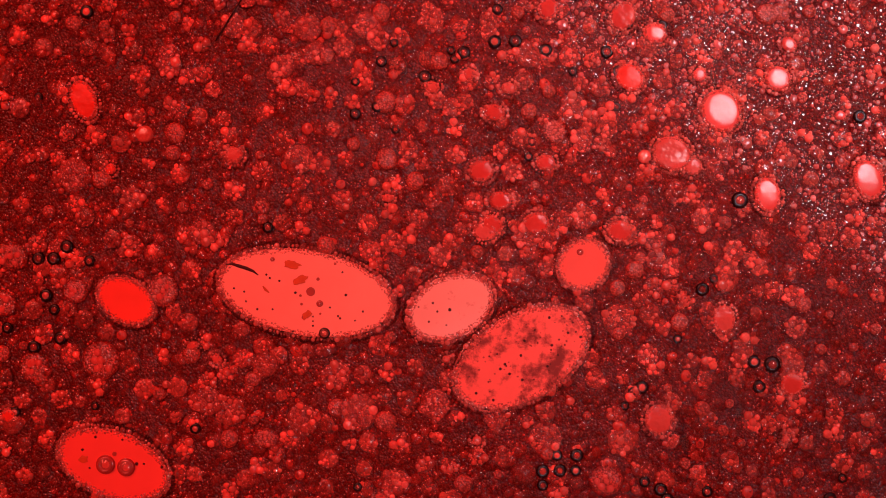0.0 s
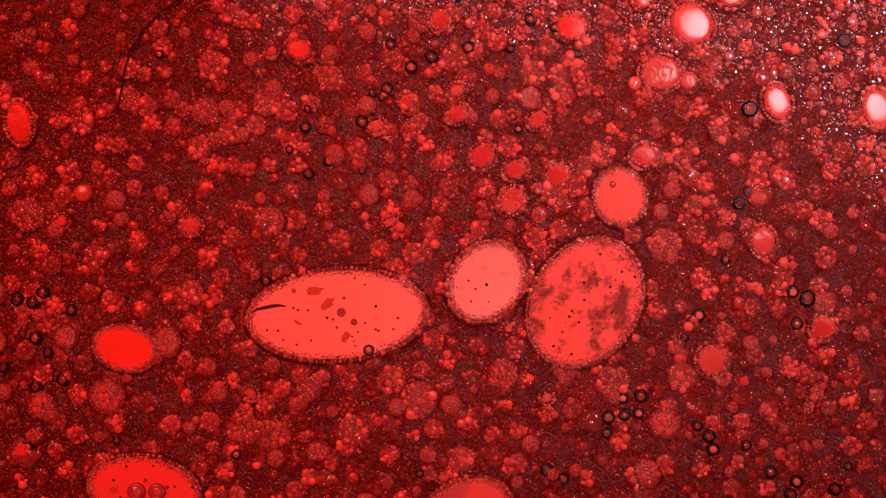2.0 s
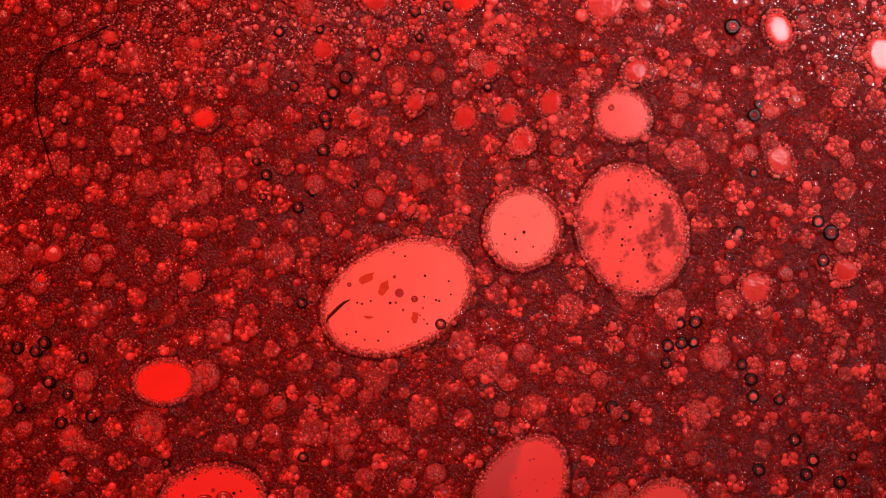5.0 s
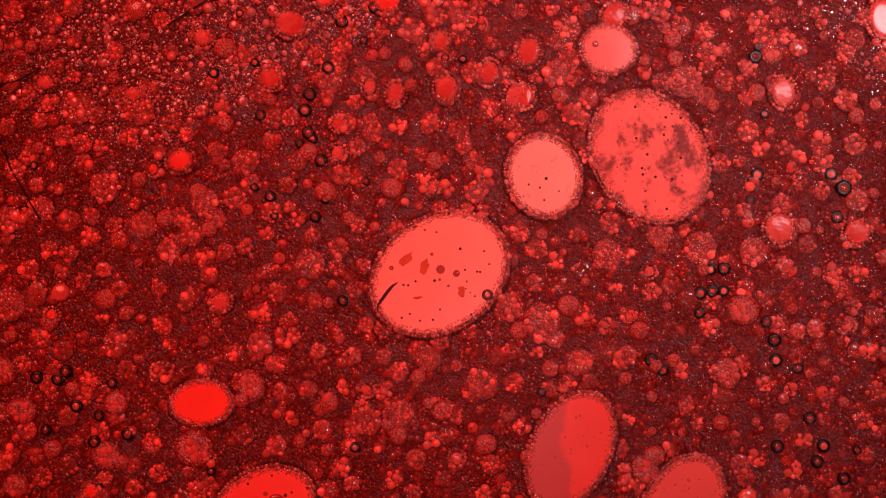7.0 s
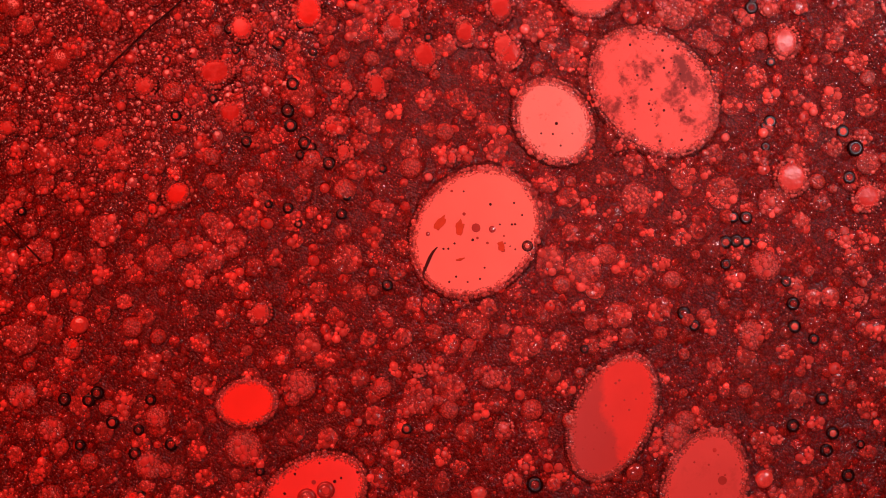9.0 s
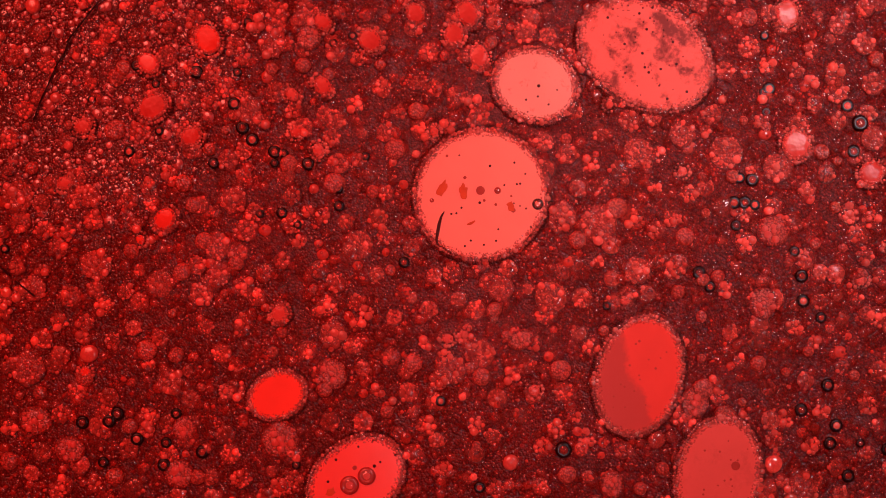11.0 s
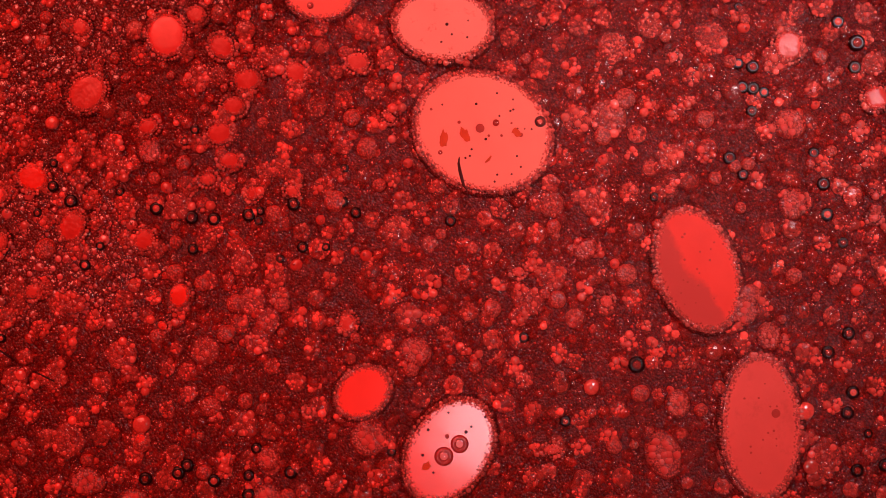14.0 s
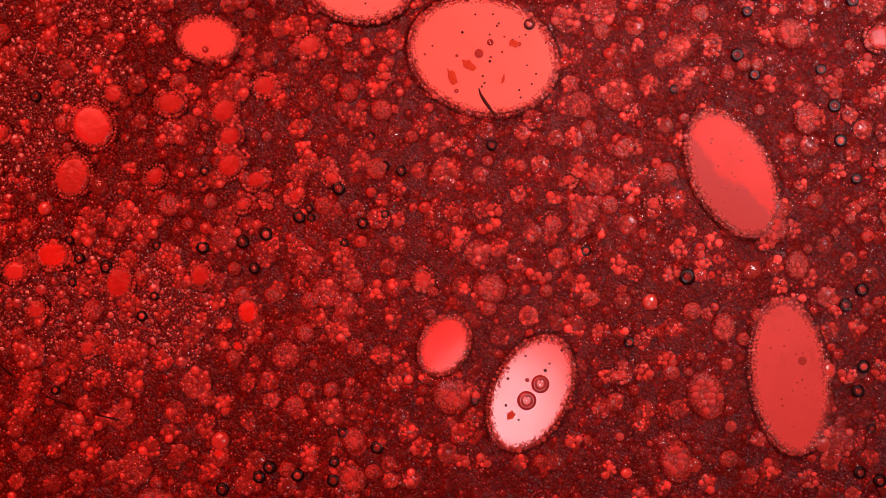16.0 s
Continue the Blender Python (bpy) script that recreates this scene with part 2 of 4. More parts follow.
# ---- mesh tools: sizes in steps of the plan ----
def dome(v, f, x, y, r, h, sides, rings, z=0.0, rx=1.0, flat=0.4, tilt=0.0):
    """A rounded cap with a broad top, its rim at z, added to the lists v and f."""
    base, c, d = len(v), math.cos(tilt), math.sin(tilt)
    for k in range(rings):
        a = 0.5 * math.pi * k / rings
        for s in range(sides):
            b = 2 * math.pi * (s + 0.5 * (k % 2)) / sides
            px, py = rx * r * math.cos(a) ** flat * math.cos(b), r * math.cos(a) ** flat * math.sin(b)
            v.append((U * (x + c * px - d * py), U * (y + d * px + c * py), U * (z + h * math.sin(a))))
    v.append((U * x, U * y, U * (z + h)))
    top = len(v) - 1
    for k in range(rings - 1):
        for s in range(sides):
            n = (s + 1) % sides
            p, q = base + k * sides, base + (k + 1) * sides
            f.append((p + s, p + n, q + n, q + s))
    last = base + (rings - 1) * sides
    for s in range(sides):
        f.append((last + s, last + (s + 1) % sides, top))


def cushion(a, b, h, z, sides=28):
    """A low oval cushion, nearly level on top and round at its edge."""
    v, f, rings = [], [], ((1.0, 0.0), (0.97, 0.5), (0.9, 0.8), (0.75, 0.94), (0.4, 0.99))
    for d, e in rings:
        v += [(U * a * d * math.cos(6.28319 * k / sides), U * b * d * math.sin(6.28319 * k / sides), U * (z + h * e)) for k in range(sides)]
    v.append((0, 0, U * (z + h)))
    for i in range(len(rings) - 1):
        for k in range(sides):
            n = (k + 1) % sides
            f.append((i * sides + k, i * sides + n, (i + 1) * sides + n, (i + 1) * sides + k))
    last = (len(rings) - 1) * sides
    f += [(last + k, last + (k + 1) % sides, len(v) - 1) for k in range(sides)]
    return v, f


def mesh(name, v, f, mat, smooth=True):
    me = bpy.data.meshes.new(name)
    me.from_pydata(v, [], f)
    me.materials.append(mat)
    me.polygons.foreach_set("use_smooth", [smooth] * len(me.polygons))
    me.update()
    return me


def part(name, me, parent, label=""):
    ob = new(name, me)
    ob.parent = parent
    return tagged(ob, label)


def packed(rng, radius, sizes, tight=0.92, tries=40):
    """Circles of falling size thrown into a disc, touching but hardly overlapping."""
    got = np.zeros((0, 3))
    for r in sizes:
        for _ in range(tries):
            d, a = radius * math.sqrt(rng.random()), rng.random() * 2 * math.pi
            x, y = d * math.cos(a), d * math.sin(a)
            if not len(got) or np.all(np.hypot(got[:, 0] - x, got[:, 1] - y) > tight * (got[:, 2] + r)):
                got = np.vstack([got, (x, y, r)])
                break
    return got


# ---- the liquid ----
v = [(0.16 * math.cos(a), 0.16 * math.sin(a), 0) for a in np.linspace(0, 2 * math.pi, 65)[:-1]]
v += [(x, y, -0.01) for x, y, _ in v]
f = [tuple(range(64))] + [(k, k + 64, (k + 1) % 64 + 64, (k + 1) % 64) for k in range(64)]
tagged(new("liquid", mesh("liquid", v, f, DEEP, False)), "deep dark red dyed liquid under the foam", "liquid", kind="structure")

# ---- foam ----
rng = random.Random(4)
PATCH = 45.0
patch_meshes = []
for k in range(15):
    glassy = k >= 10
    sizes = [rng.uniform(6.3, 11) for _ in range(rng.randint(3, 6))] + [rng.uniform(3.8, 6) for _ in range(14)] + \
            [rng.uniform(2.2, 4) for _ in range(42)]
    if glassy:
        sizes = [rng.uniform(6.3, 10) for _ in range(6)] + [rng.uniform(4, 6.2) for _ in range(24)] + [rng.uniform(2.2, 3.8) for _ in range(30)]
    v, f, clear = [], [], []
    for x, y, r in packed(rng, PATCH, sizes, 0.76, 12):
        if r > 6.2:
            clear.append((x, y, r))
            continue
        sink = 2.2 * (x * x + y * y) / PATCH**2
        dome(v, f, x, y, r, r * 0.3 if glassy else min(r * 0.5, 3.4), 8 if r > 4 else 6, 3 if r > 4.8 else 2, 2.0 - sink + rng.uniform(-0.6, 0.4), rng.uniform(0.85, 1.2), 0.38, rng.uniform(0, 3.1))
    skin_count = len(f)
    for n, (x, y, r) in enumerate(clear):
        z = 2.6 - 2.2 * (x * x + y * y) / PATCH**2
        if n % 2:
            # a tiny clump: one or two wide cells among small ones
            for px, py, e in packed(rng, r * 1.25, [r * rng.uniform(0.45, 0.6)] * 2 + [r * rng.uniform(0.2, 0.34) for _ in range(14)], 0.76, 20):
                dome(v, f, x + px, y + py, e, e * (0.3 if glassy else 0.5), 6, 2, z + 3.0 * math.sqrt(max(0.02, 1 - (px * px + py * py) / (1.3 * r)**2)))
        else:
            # one clear bubble with a smaller one in it and fine froth round its edge
            dome(v, f, x, y, r, r * (0.28 if glassy else 0.5), 12, 3, z + 0.6, rng.uniform(0.85, 1.2), 0.4, rng.uniform(0, 3.1))
            turn, e = rng.uniform(0, 6.28), r * rng.uniform(0.3, 0.45)
            dome(v, f, x + 0.4 * r * math.cos(turn), y + 0.4 * r * math.sin(turn), e, e * 0.4, 8, 2, z + 0.6 + r * (0.2 if glassy else 0.4))
            for q in range(10):
                e = rng.uniform(1.2, 2.5)
                dome(v, f, x + r * 1.02 * math.cos(q * 0.63), y + r * 1.02 * math.sin(q * 0.63), e, e * 0.6, 6, 2, z + 0.8)
    clear_count = len(f)
    # tiny pale beads strewn over the patch in place of glints
    for _ in range((3, 9, 6, 7, 2, 8, 5, 10, 7, 4)[k % 10]):
        d, a, r = PATCH * math.sqrt(rng.random()), rng.uniform(0, 6.28), rng.uniform(0.9, 1.8)
        dome(v, f, d * math.cos(a), d * math.sin(a), r, r * 0.8, 6, 2, 4.6 - 2.2 * (d / PATCH)**2, rng.uniform(0.8, 1.6), 0.55, rng.uniform(0, 3.1))
    w, g = [], []
    for ring, z in ((1.12, -0.6), (0.85, 0.9), (0.5, 2.0)):
        w += [(U * PATCH * ring * rq * math.cos(q * math.pi / 10), U * PATCH * ring * rq * math.sin(q * math.pi / 10), U * (z + rng.uniform(-0.2, 0.2)))
              for q, rq in ((q, rng.uniform(0.9, 1.05)) for q in range(20))]
    w.append((0, 0, U * 2.3))
    for ring in (0, 20):
        g += [(ring + q, ring + (q + 1) % 20, ring + 20 + (q + 1) % 20, ring + 20 + q) for q in range(20)]
    g += [(40 + q, 40 + (q + 1) % 20, 60) for q in range(20)]
    sheet_count = len(g)
    me = mesh("foam_patch", w + v, g + [tuple(n + 61 for n in face) for face in f], SHEET)
    me.materials.append(GLASSY if glassy else FOAM)
    me.materials.append(GLASSY if glassy else MILD)
    me.materials.append(SPARK)
    me.polygons.foreach_set("material_index", [0] * sheet_count + [1] * skin_count + [2] * (clear_count - skin_count) + [3] * (len(f) - clear_count))
    patch_meshes.append(me)

ways = np.zeros((129, 0, 3))
for t0 in (8, 0, 16, 4, 12, 2, 6, 10, 14, 1, 3, 5, 7, 9, 11, 13, 15):
    k, seeds = round(t0 / STEP), []
    near = ways[k, :, :2]
    for gy in range(-30, 920, 49):
        for gx in range(-30, 1610, 49):
            x, y = gx + rng.uniform(-12, 12), gy + rng.uniform(-12, 12)
            if not len(near) or np.min(np.hypot(near[:, 0] - x, near[:, 1] - y)) > 44:
                seeds.append((x, y))
    if seeds:
        ways = np.concatenate([ways, drift(seeds, t0)], axis=1)
foam = tagged(new("foam"), "fine dark red foam of tiny packed oil bubbles on the liquid", "foam", kind="stuff")
for k in range(ways.shape[1]):
    # the foam that starts in the far corner under the softbox has clear, glassy bubbles, the white sheen mixed into
    # their colour
    glassy = ways[0, k, 0] > 880 + 1.35 * ways[0, k, 1] + rng.uniform(-60, 60)
    floats(part("foam_patch", patch_meshes[10 + k % 5 if glassy else k % 10], foam), ways[:, k], rng.uniform(-0.3, 0.3), rng.uniform(0, 6.28))


# ---- large oil drops: outline as centre, long and short half axis, tilt ----
def outline(rows):
    """Smooth outline over time: centres and squared shape, at every half second."""
    t = np.array([r[0] for r in rows], float)
    want = np.arange(33) * 0.5
    cols = []
    for _, x, y, a, b, deg in rows:
        c, s = math.cos(radians(deg)), math.sin(radians(deg))
        cols.append((x, y, a * a * c * c + b * b * s * s, a * a * s * s + b * b * c * c, (a * a - b * b) * s * c))
    cols = np.array(cols)
    slope = np.gradient(cols, t, axis=0)
    got = []
    for w in want:
        i = min(max(np.searchsorted(t, w) - 1, 0), len(t) - 2)
        h = t[i + 1] - t[i]
        s = (w - t[i]) / h
        got.append((2 * s**3 - 3 * s**2 + 1) * cols[i] + (s**3 - 2 * s**2 + s) * h * slope[i]
                   + (3 * s**2 - 2 * s**3) * cols[i + 1] + (s**3 - s**2) * h * slope[i + 1])
    return np.array(got)


ROOTS = {}


def drop(label, rows, turns, rim=4.0, colour=(0.86, 0.095, 0.070), **cloud):
    """A large drop: a core and round lobes that slide as it changes shape, and bubbles strung along its edge."""
    r = random.Random(int(rows[-1][1]) + 7)
    got = outline(rows)
    thing = tagged(new("oil_drop"), label, "oil drop", "large oil drops")
    film = film_material("drop_oil", thing, colour, **cloud)
    tt = [k * 0.5 for k in range(33)]
    rho = np.radians(np.interp(tt, [a for a, _ in turns], [b for _, b in turns]))
    MOVES.append((thing, [(t, place(g[0], g[1], 0, a)) for t, g, a in zip(tt, got, rho)]))
    roots, small, lean = [], 1e9, 1e9
    for g, a in zip(got, rho):
        m = np.array([[g[2], g[4]], [g[4], g[3]]])
        turn = np.array([[math.cos(a), math.sin(a)], [-math.sin(a), math.cos(a)]])
        m = turn @ m @ turn.T
        e, q = np.linalg.eigh(m)
        small, lean = min(small, e[0] / math.sqrt(e[1])), min(lean, math.sqrt(e[0]))
        roots.append((q @ np.diag(np.sqrt(e)) @ q.T, np.linalg.inv(m)))
    ROOTS[thing.name] = (got, rho, roots)
    lobe, top, inset = 0.86 * (small - 8.0), 10.0, 1.3 * rim
    far = max(math.sqrt(x) for g in got for x in (g[2], g[3]))

    def slab(radius, height, sides):
        v, f = [], []
        for z in (0.0, height):
            v += [(U * radius * math.cos(b), U * radius * math.sin(b), U * z) for b in (2 * math.pi * k / sides for k in range(sides))]
        f += [tuple(range(sides, 2 * sides))] + [(k, (k + 1) % sides, sides + (k + 1) % sides, sides + k) for k in range(sides)]
        return mesh("film", v, f, film, False)

    def along(ob, al, out, z=0.0):
        """Key a part that rides on the drop's edge, out steps beyond it."""
        rr = []
        for t, (root, inv) in zip(tt, roots):
            p = root @ (math.cos(al), math.sin(al))
            n = inv @ p
            n = n / np.linalg.norm(n)
            p = p + out * n
            rr.append((t, pose(U * p[0], U * p[1], U * z, 0, 0, math.degrees(math.atan2(n[1], n[0])) + 90)))
        MOVES.append((ob, rr))

    part("core", slab((lean - inset) * 0.95, top, 40), thing)
    inner = slab(0.42 * lean, top + 0.03, 30)
    for k in range(12):
        ob, rr = part("lobe", inner, thing), []
        unit = 0.54 * np.array((math.cos(k * math.pi / 6), math.sin(k * math.pi / 6)))
        for t, (root, _) in zip(tt, roots):
            p = root @ unit
            rr.append((t, pose(U * p[0], U * p[1], U * 0.007 * k)))
        MOVES.append((ob, rr))
    number = max(10, int(2 * math.pi * far / (0.62 * lobe)))
    for k in range(number):
        step = 2 * k if 2 * k < number else 2 * (number - k) - 1
        along(part("lobe", slab(lobe, top + 0.12 + 0.005 * step, 24), thing), 2 * math.pi * k / number, -lobe - inset)
    length = 2 * math.pi * math.sqrt(far * lean)
    # a dark bed of tiny bubbles under the edge, shade put into their colour, and pale ones strung along its inner side
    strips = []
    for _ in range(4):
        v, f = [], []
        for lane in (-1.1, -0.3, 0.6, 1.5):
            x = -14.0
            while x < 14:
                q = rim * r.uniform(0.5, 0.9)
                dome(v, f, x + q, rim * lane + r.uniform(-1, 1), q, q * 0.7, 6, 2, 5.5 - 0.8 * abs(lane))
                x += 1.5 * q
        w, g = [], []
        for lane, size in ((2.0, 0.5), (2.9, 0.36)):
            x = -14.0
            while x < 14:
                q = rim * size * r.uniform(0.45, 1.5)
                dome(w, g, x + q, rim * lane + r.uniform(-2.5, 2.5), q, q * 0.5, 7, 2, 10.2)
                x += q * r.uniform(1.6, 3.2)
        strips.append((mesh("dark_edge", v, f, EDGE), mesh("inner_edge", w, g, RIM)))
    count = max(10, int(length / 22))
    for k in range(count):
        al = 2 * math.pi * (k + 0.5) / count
        along(part("dark_edge", strips[k % 4][0], thing, "dark outline with its shade coloured in"), al, 0)
        along(part("inner_edge", strips[k % 4][1], thing), al, 0)
    # single rim bubbles
    beads = []
    for q in (0.55, 0.7, 0.85, 1.0, 1.35):
        v, f = [], []
        dome(v, f, 0, 0, rim * q, rim * q * 0.55, 10, 3)
        beads.append((rim * q, mesh("rim_bubble", v, f, RIM)))
    for row, most in ((-0.1, 5), (-1.35, 4)):
        at = 0.0
        while at < length - rim:
            q, me = beads[min(most - 1, int(r.random() ** 1.2 * most))]
            along(part("rim_bubble", me, thing), 2 * math.pi * (at + q) / length, rim * row + r.uniform(-1.2, 1.2), 7.4 if row > -1 else 9.6)
            at += 1.7 * q
    return thing


def held(thing, ob, t0, x, y, turn=0.0, z=11.4, spin=((0, 0), (16, 0))):
    """Let a part of a drop lie at the plan's x, y at t0 and go with the drop as it turns and stretches."""
    got, rho, roots = ROOTS[thing.name]
    k = round(t0 * 2)
    a = rho[k]
    dx, dy = x - got[k][0], got[k][1] - y
    local = np.array((math.cos(a) * dx + math.sin(a) * dy, -math.sin(a) * dx + math.cos(a) * dy))
    unit = np.linalg.inv(roots[k][0]) @ local
    ob.parent = thing
    MOVES.append((ob, [(i * 0.5, pose(*(U * c for c in roots[i][0] @ unit), U * z, 0, 0, turn - math.degrees(a) + np.interp(i * 0.5, [q[0] for q in spin], [q[1] for q in spin]))) for i in range(33)]))


def speck(thing, t0, x, y, r, mat=None, sides=10):
    v, f = [], []
    dome(v, f, 0, 0, r, r * (0.08 if mat is SHADE else 0.3), sides, 3, 0.0, 1.0, 0.8)
    held(thing, new("speck", mesh("speck", v, f, mat or SPECK)), t0, x, y)


def sliver(thing, name, t0, points, width, mat, label="", spin=((0, 0), (16, 0))):
    """A flat splinter or crumb, thick in the middle and pointed at its ends, bent along points."""
    p = np.array(points, float)
    mid = p.mean(axis=0)
    v, f, n = [], [], len(p)
    for k in range(n):
        d = p[min(k + 1, n - 1)] - p[max(k - 1, 0)]
        d = d / np.linalg.norm(d)
        side = np.array((-d[1], d[0])) * width * (0.15 + math.sin(math.pi * (k + 0.3) / (n - 0.4)))
        for q, z in ((p[k] - side, 0), (p[k], 1.3), (p[k] + side, 0)):
            v.append((U * (q[0] - mid[0]), -U * (q[1] - mid[1]), U * z))
    for k in range(n - 1):
        for c in (0, 1):
            f.append((3 * k + c, 3 * k + c + 1, 3 * k + c + 4, 3 * k + c + 3))
    held(thing, tagged(new(name, mesh(name, v, f, mat)), label), t0, mid[0], mid[1], spin=spin)


def flake(thing, name, t0, x, y, rx, ry, deg, mat, label=""):
    """A thin uneven crumb."""
    r = random.Random(int(x * 7 + y))
    c, q = math.cos(radians(deg)), math.sin(radians(deg))
    edge = [1 + 0.22 * math.sin(2 * b + r.uniform(0, 6)) + 0.12 * math.sin(5 * b + 1) + r.uniform(-0.06, 0.06) for b in (k * 0.3927 for k in range(16))]
    v = [(U * (c * rx * d * e * math.cos(k * 0.3927) - q * ry * d * e * math.sin(k * 0.3927)), U * (q * rx * d * e * math.cos(k * 0.3927) + c * ry * d * e * math.sin(k * 0.3927)), U * z)
         for z, d in ((0.0, 1.0), (0.35, 0.8), (0.5, 0.45)) for k, e in enumerate(edge)]
    f = [tuple(range(32, 48))] + [(i + k, i + (k + 1) % 16, i + 16 + (k + 1) % 16, i + 16 + k) for i in (0, 16) for k in range(16)]
    held(thing, tagged(new(name, mesh(name, v, f, mat)), label), t0, x, y)


def ring_mesh(name, r, thick, mat, sides=20, tube=8):
    v, f = [], []
    for k in range(sides):
        a = 2 * math.pi * k / sides
        for q in range(tube):
            b = 2 * math.pi * q / tube
            d = r - thick + thick * math.cos(b)
            v.append((U * d * math.cos(a), U * d * math.sin(a), U * (thick * math.sin(b) * 0.8)))
    for k in range(sides):
        for q in range(tube):
            f.append((k * tube + q, ((k + 1) % sides) * tube + q, ((k + 1) % sides) * tube + (q + 1) % tube, k * tube + (q + 1) % tube))
    return mesh(name, v, f, mat)


pale = drop("large pale red oil drop with dark specks and rust splinter",
            [(0, 543, 518, 160, 80, -10), (1.5, 578, 560, 162, 80, -2), (2, 598, 557, 160, 83, 4), (3.5, 650, 548, 150, 90, 13),
             (4, 667, 540, 147, 95, 17), (6.5, 760, 497, 132, 98, 30), (7, 778, 484, 130, 102, 33), (9, 842, 411, 125, 106, 45),
             (11.5, 848, 334, 121, 115, 0), (12.5, 836, 321, 127, 107, -5), (13, 844, 304, 127, 104, -5), (14.5, 857, 195, 128, 106, -30),
             (15, 858, 160, 128, 106, -32), (16, 855, 100, 134, 104, -15)],
            [(0, 0), (4, 34), (7, 51), (9, 62), (12.5, 77), (14.5, 102), (16, 122)], colour=(0.92, 0.205, 0.155))
second = drop("pale red oil drop with a few black specks",
              [(0, 798, 543, 83, 58, 25), (1.5, 845, 511, 80, 65, 45), (2, 861, 498, 78, 65, 50), (3.5, 898, 457, 74, 68, 60),
               (4, 908, 442, 73, 69, 75), (6.5, 950, 338, 74, 69, 95), (7, 962, 312, 76, 67, 110), (9, 979, 216, 80, 66, 125),
               (11.5, 926, 143, 80, 65, 170), (12.5, 866, 136, 89, 61, 178), (13, 844, 114, 86, 64, 180), (14.5, 750, 12, 92, 66, 175),
               (15, 716, -15, 90, 65, 175), (16, 637, -20, 92, 62, 175)],
              [(0, 0), (4, 30), (9, 65), (16, 125)], colour=(0.86, 0.24, 0.19), stain_or_veil=(0.5, 0.02, 0.018), amount=0.6, scale=6, low=0.58, high=0.75)
dirty = drop("large red oil drop clouded with brown dirt and black grains",
             [(0, 922, 632, 132, 80, 30), (1.5, 1014, 559, 125, 95, 48), (2, 1035, 535, 122, 96, 58), (3.5, 1086, 473, 115, 97, 75),
              (4, 1098, 455, 117, 97, 90), (6.5, 1140, 312, 121, 99, 125), (7, 1148, 278, 125, 99, 122), (9, 1156, 163, 128, 97, 135),
              (11.5, 1124, 82, 130, 92, 158), (12.5, 1070, 48, 143, 86, 172), (13, 1043, 15, 149, 84, 176), (14, 930, -95, 150, 84, 178), (16, 640, -150, 150, 84, 180)],
             [(0, 0), (3.5, 16), (7, 35), (9, 45), (16, 110)], stain_or_veil=(0.13, 0.006, 0.003), amount=0.9, scale=2.4, low=0.46, high=0.64, rough=0.5, ior=1.25)
mid = drop("medium clear red oil drop with a pebbled rim",
           [(0, 1032, 468, 50, 46, 40), (1.5, 1085, 374, 52, 48, 100), (3.5, 1114, 281, 51, 48, 120), (6.5, 1080, 120, 52, 44, 165),
            (7, 1076, 88, 51, 45, 170), (9, 1042, -9, 51, 40, 175), (11.5, 895, -30, 55, 40, 180), (12.5, 807, -22, 60, 42, 180),
            (13, 727, -14, 60, 43, 180), (14.5, 500, 5, 61, 42, 178), (15, 447, 22, 59, 42, 178), (16, 370, 70, 56, 41, 175)],
           [(0, 0), (4, 30), (9, 65), (16, 150)], 3.2, colour=(0.80, 0.085, 0.062))
pair = drop("bright red oil drop holding two round air bubbles",
            [(0, 203, 820, 105, 62, -20), (1.5, 243, 860, 102, 62, -12), (3.5, 306, 873, 100, 62, 0), (6.5, 450, 892, 92, 66, 18),
             (7, 470, 892, 92, 66, 20), (9, 556, 872, 98, 66, 25), (11.5, 649, 843, 95, 72, 42), (12.5, 690, 833, 96, 74, 48),
             (13, 722, 825, 96, 70, 50), (14.5, 832, 774, 103, 72, 60), (15, 868, 748, 104, 66, 62), (16, 939, 695, 108, 68, 64)],
            [(0, 0), (12.5, 27), (14.5, 32), (16, 42)], colour=(0.86, 0.060, 0.045), rough=0.18, ior=1.5)
# the dull half is a veil of reflection put into the oil's colour
duotone = drop("tall red oil drop, one half tinted with a dull reflection",
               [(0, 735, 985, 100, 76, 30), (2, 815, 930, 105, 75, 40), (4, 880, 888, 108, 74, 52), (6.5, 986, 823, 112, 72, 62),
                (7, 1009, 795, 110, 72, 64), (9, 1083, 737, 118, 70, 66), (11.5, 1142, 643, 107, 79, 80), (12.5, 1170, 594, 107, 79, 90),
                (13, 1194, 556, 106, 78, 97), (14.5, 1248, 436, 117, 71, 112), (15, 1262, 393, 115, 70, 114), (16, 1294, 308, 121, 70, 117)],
               [(0, 0), (9, 35), (12.5, 47), (16, 70)], colour=(0.70, 0.052, 0.038), stain_or_veil=(0.43, 0.050, 0.042), amount=0.85, scale=0.5, low=0.5, high=0.62, rough=0.25, slant=(-0.75, 0.35), gloss=0.08)
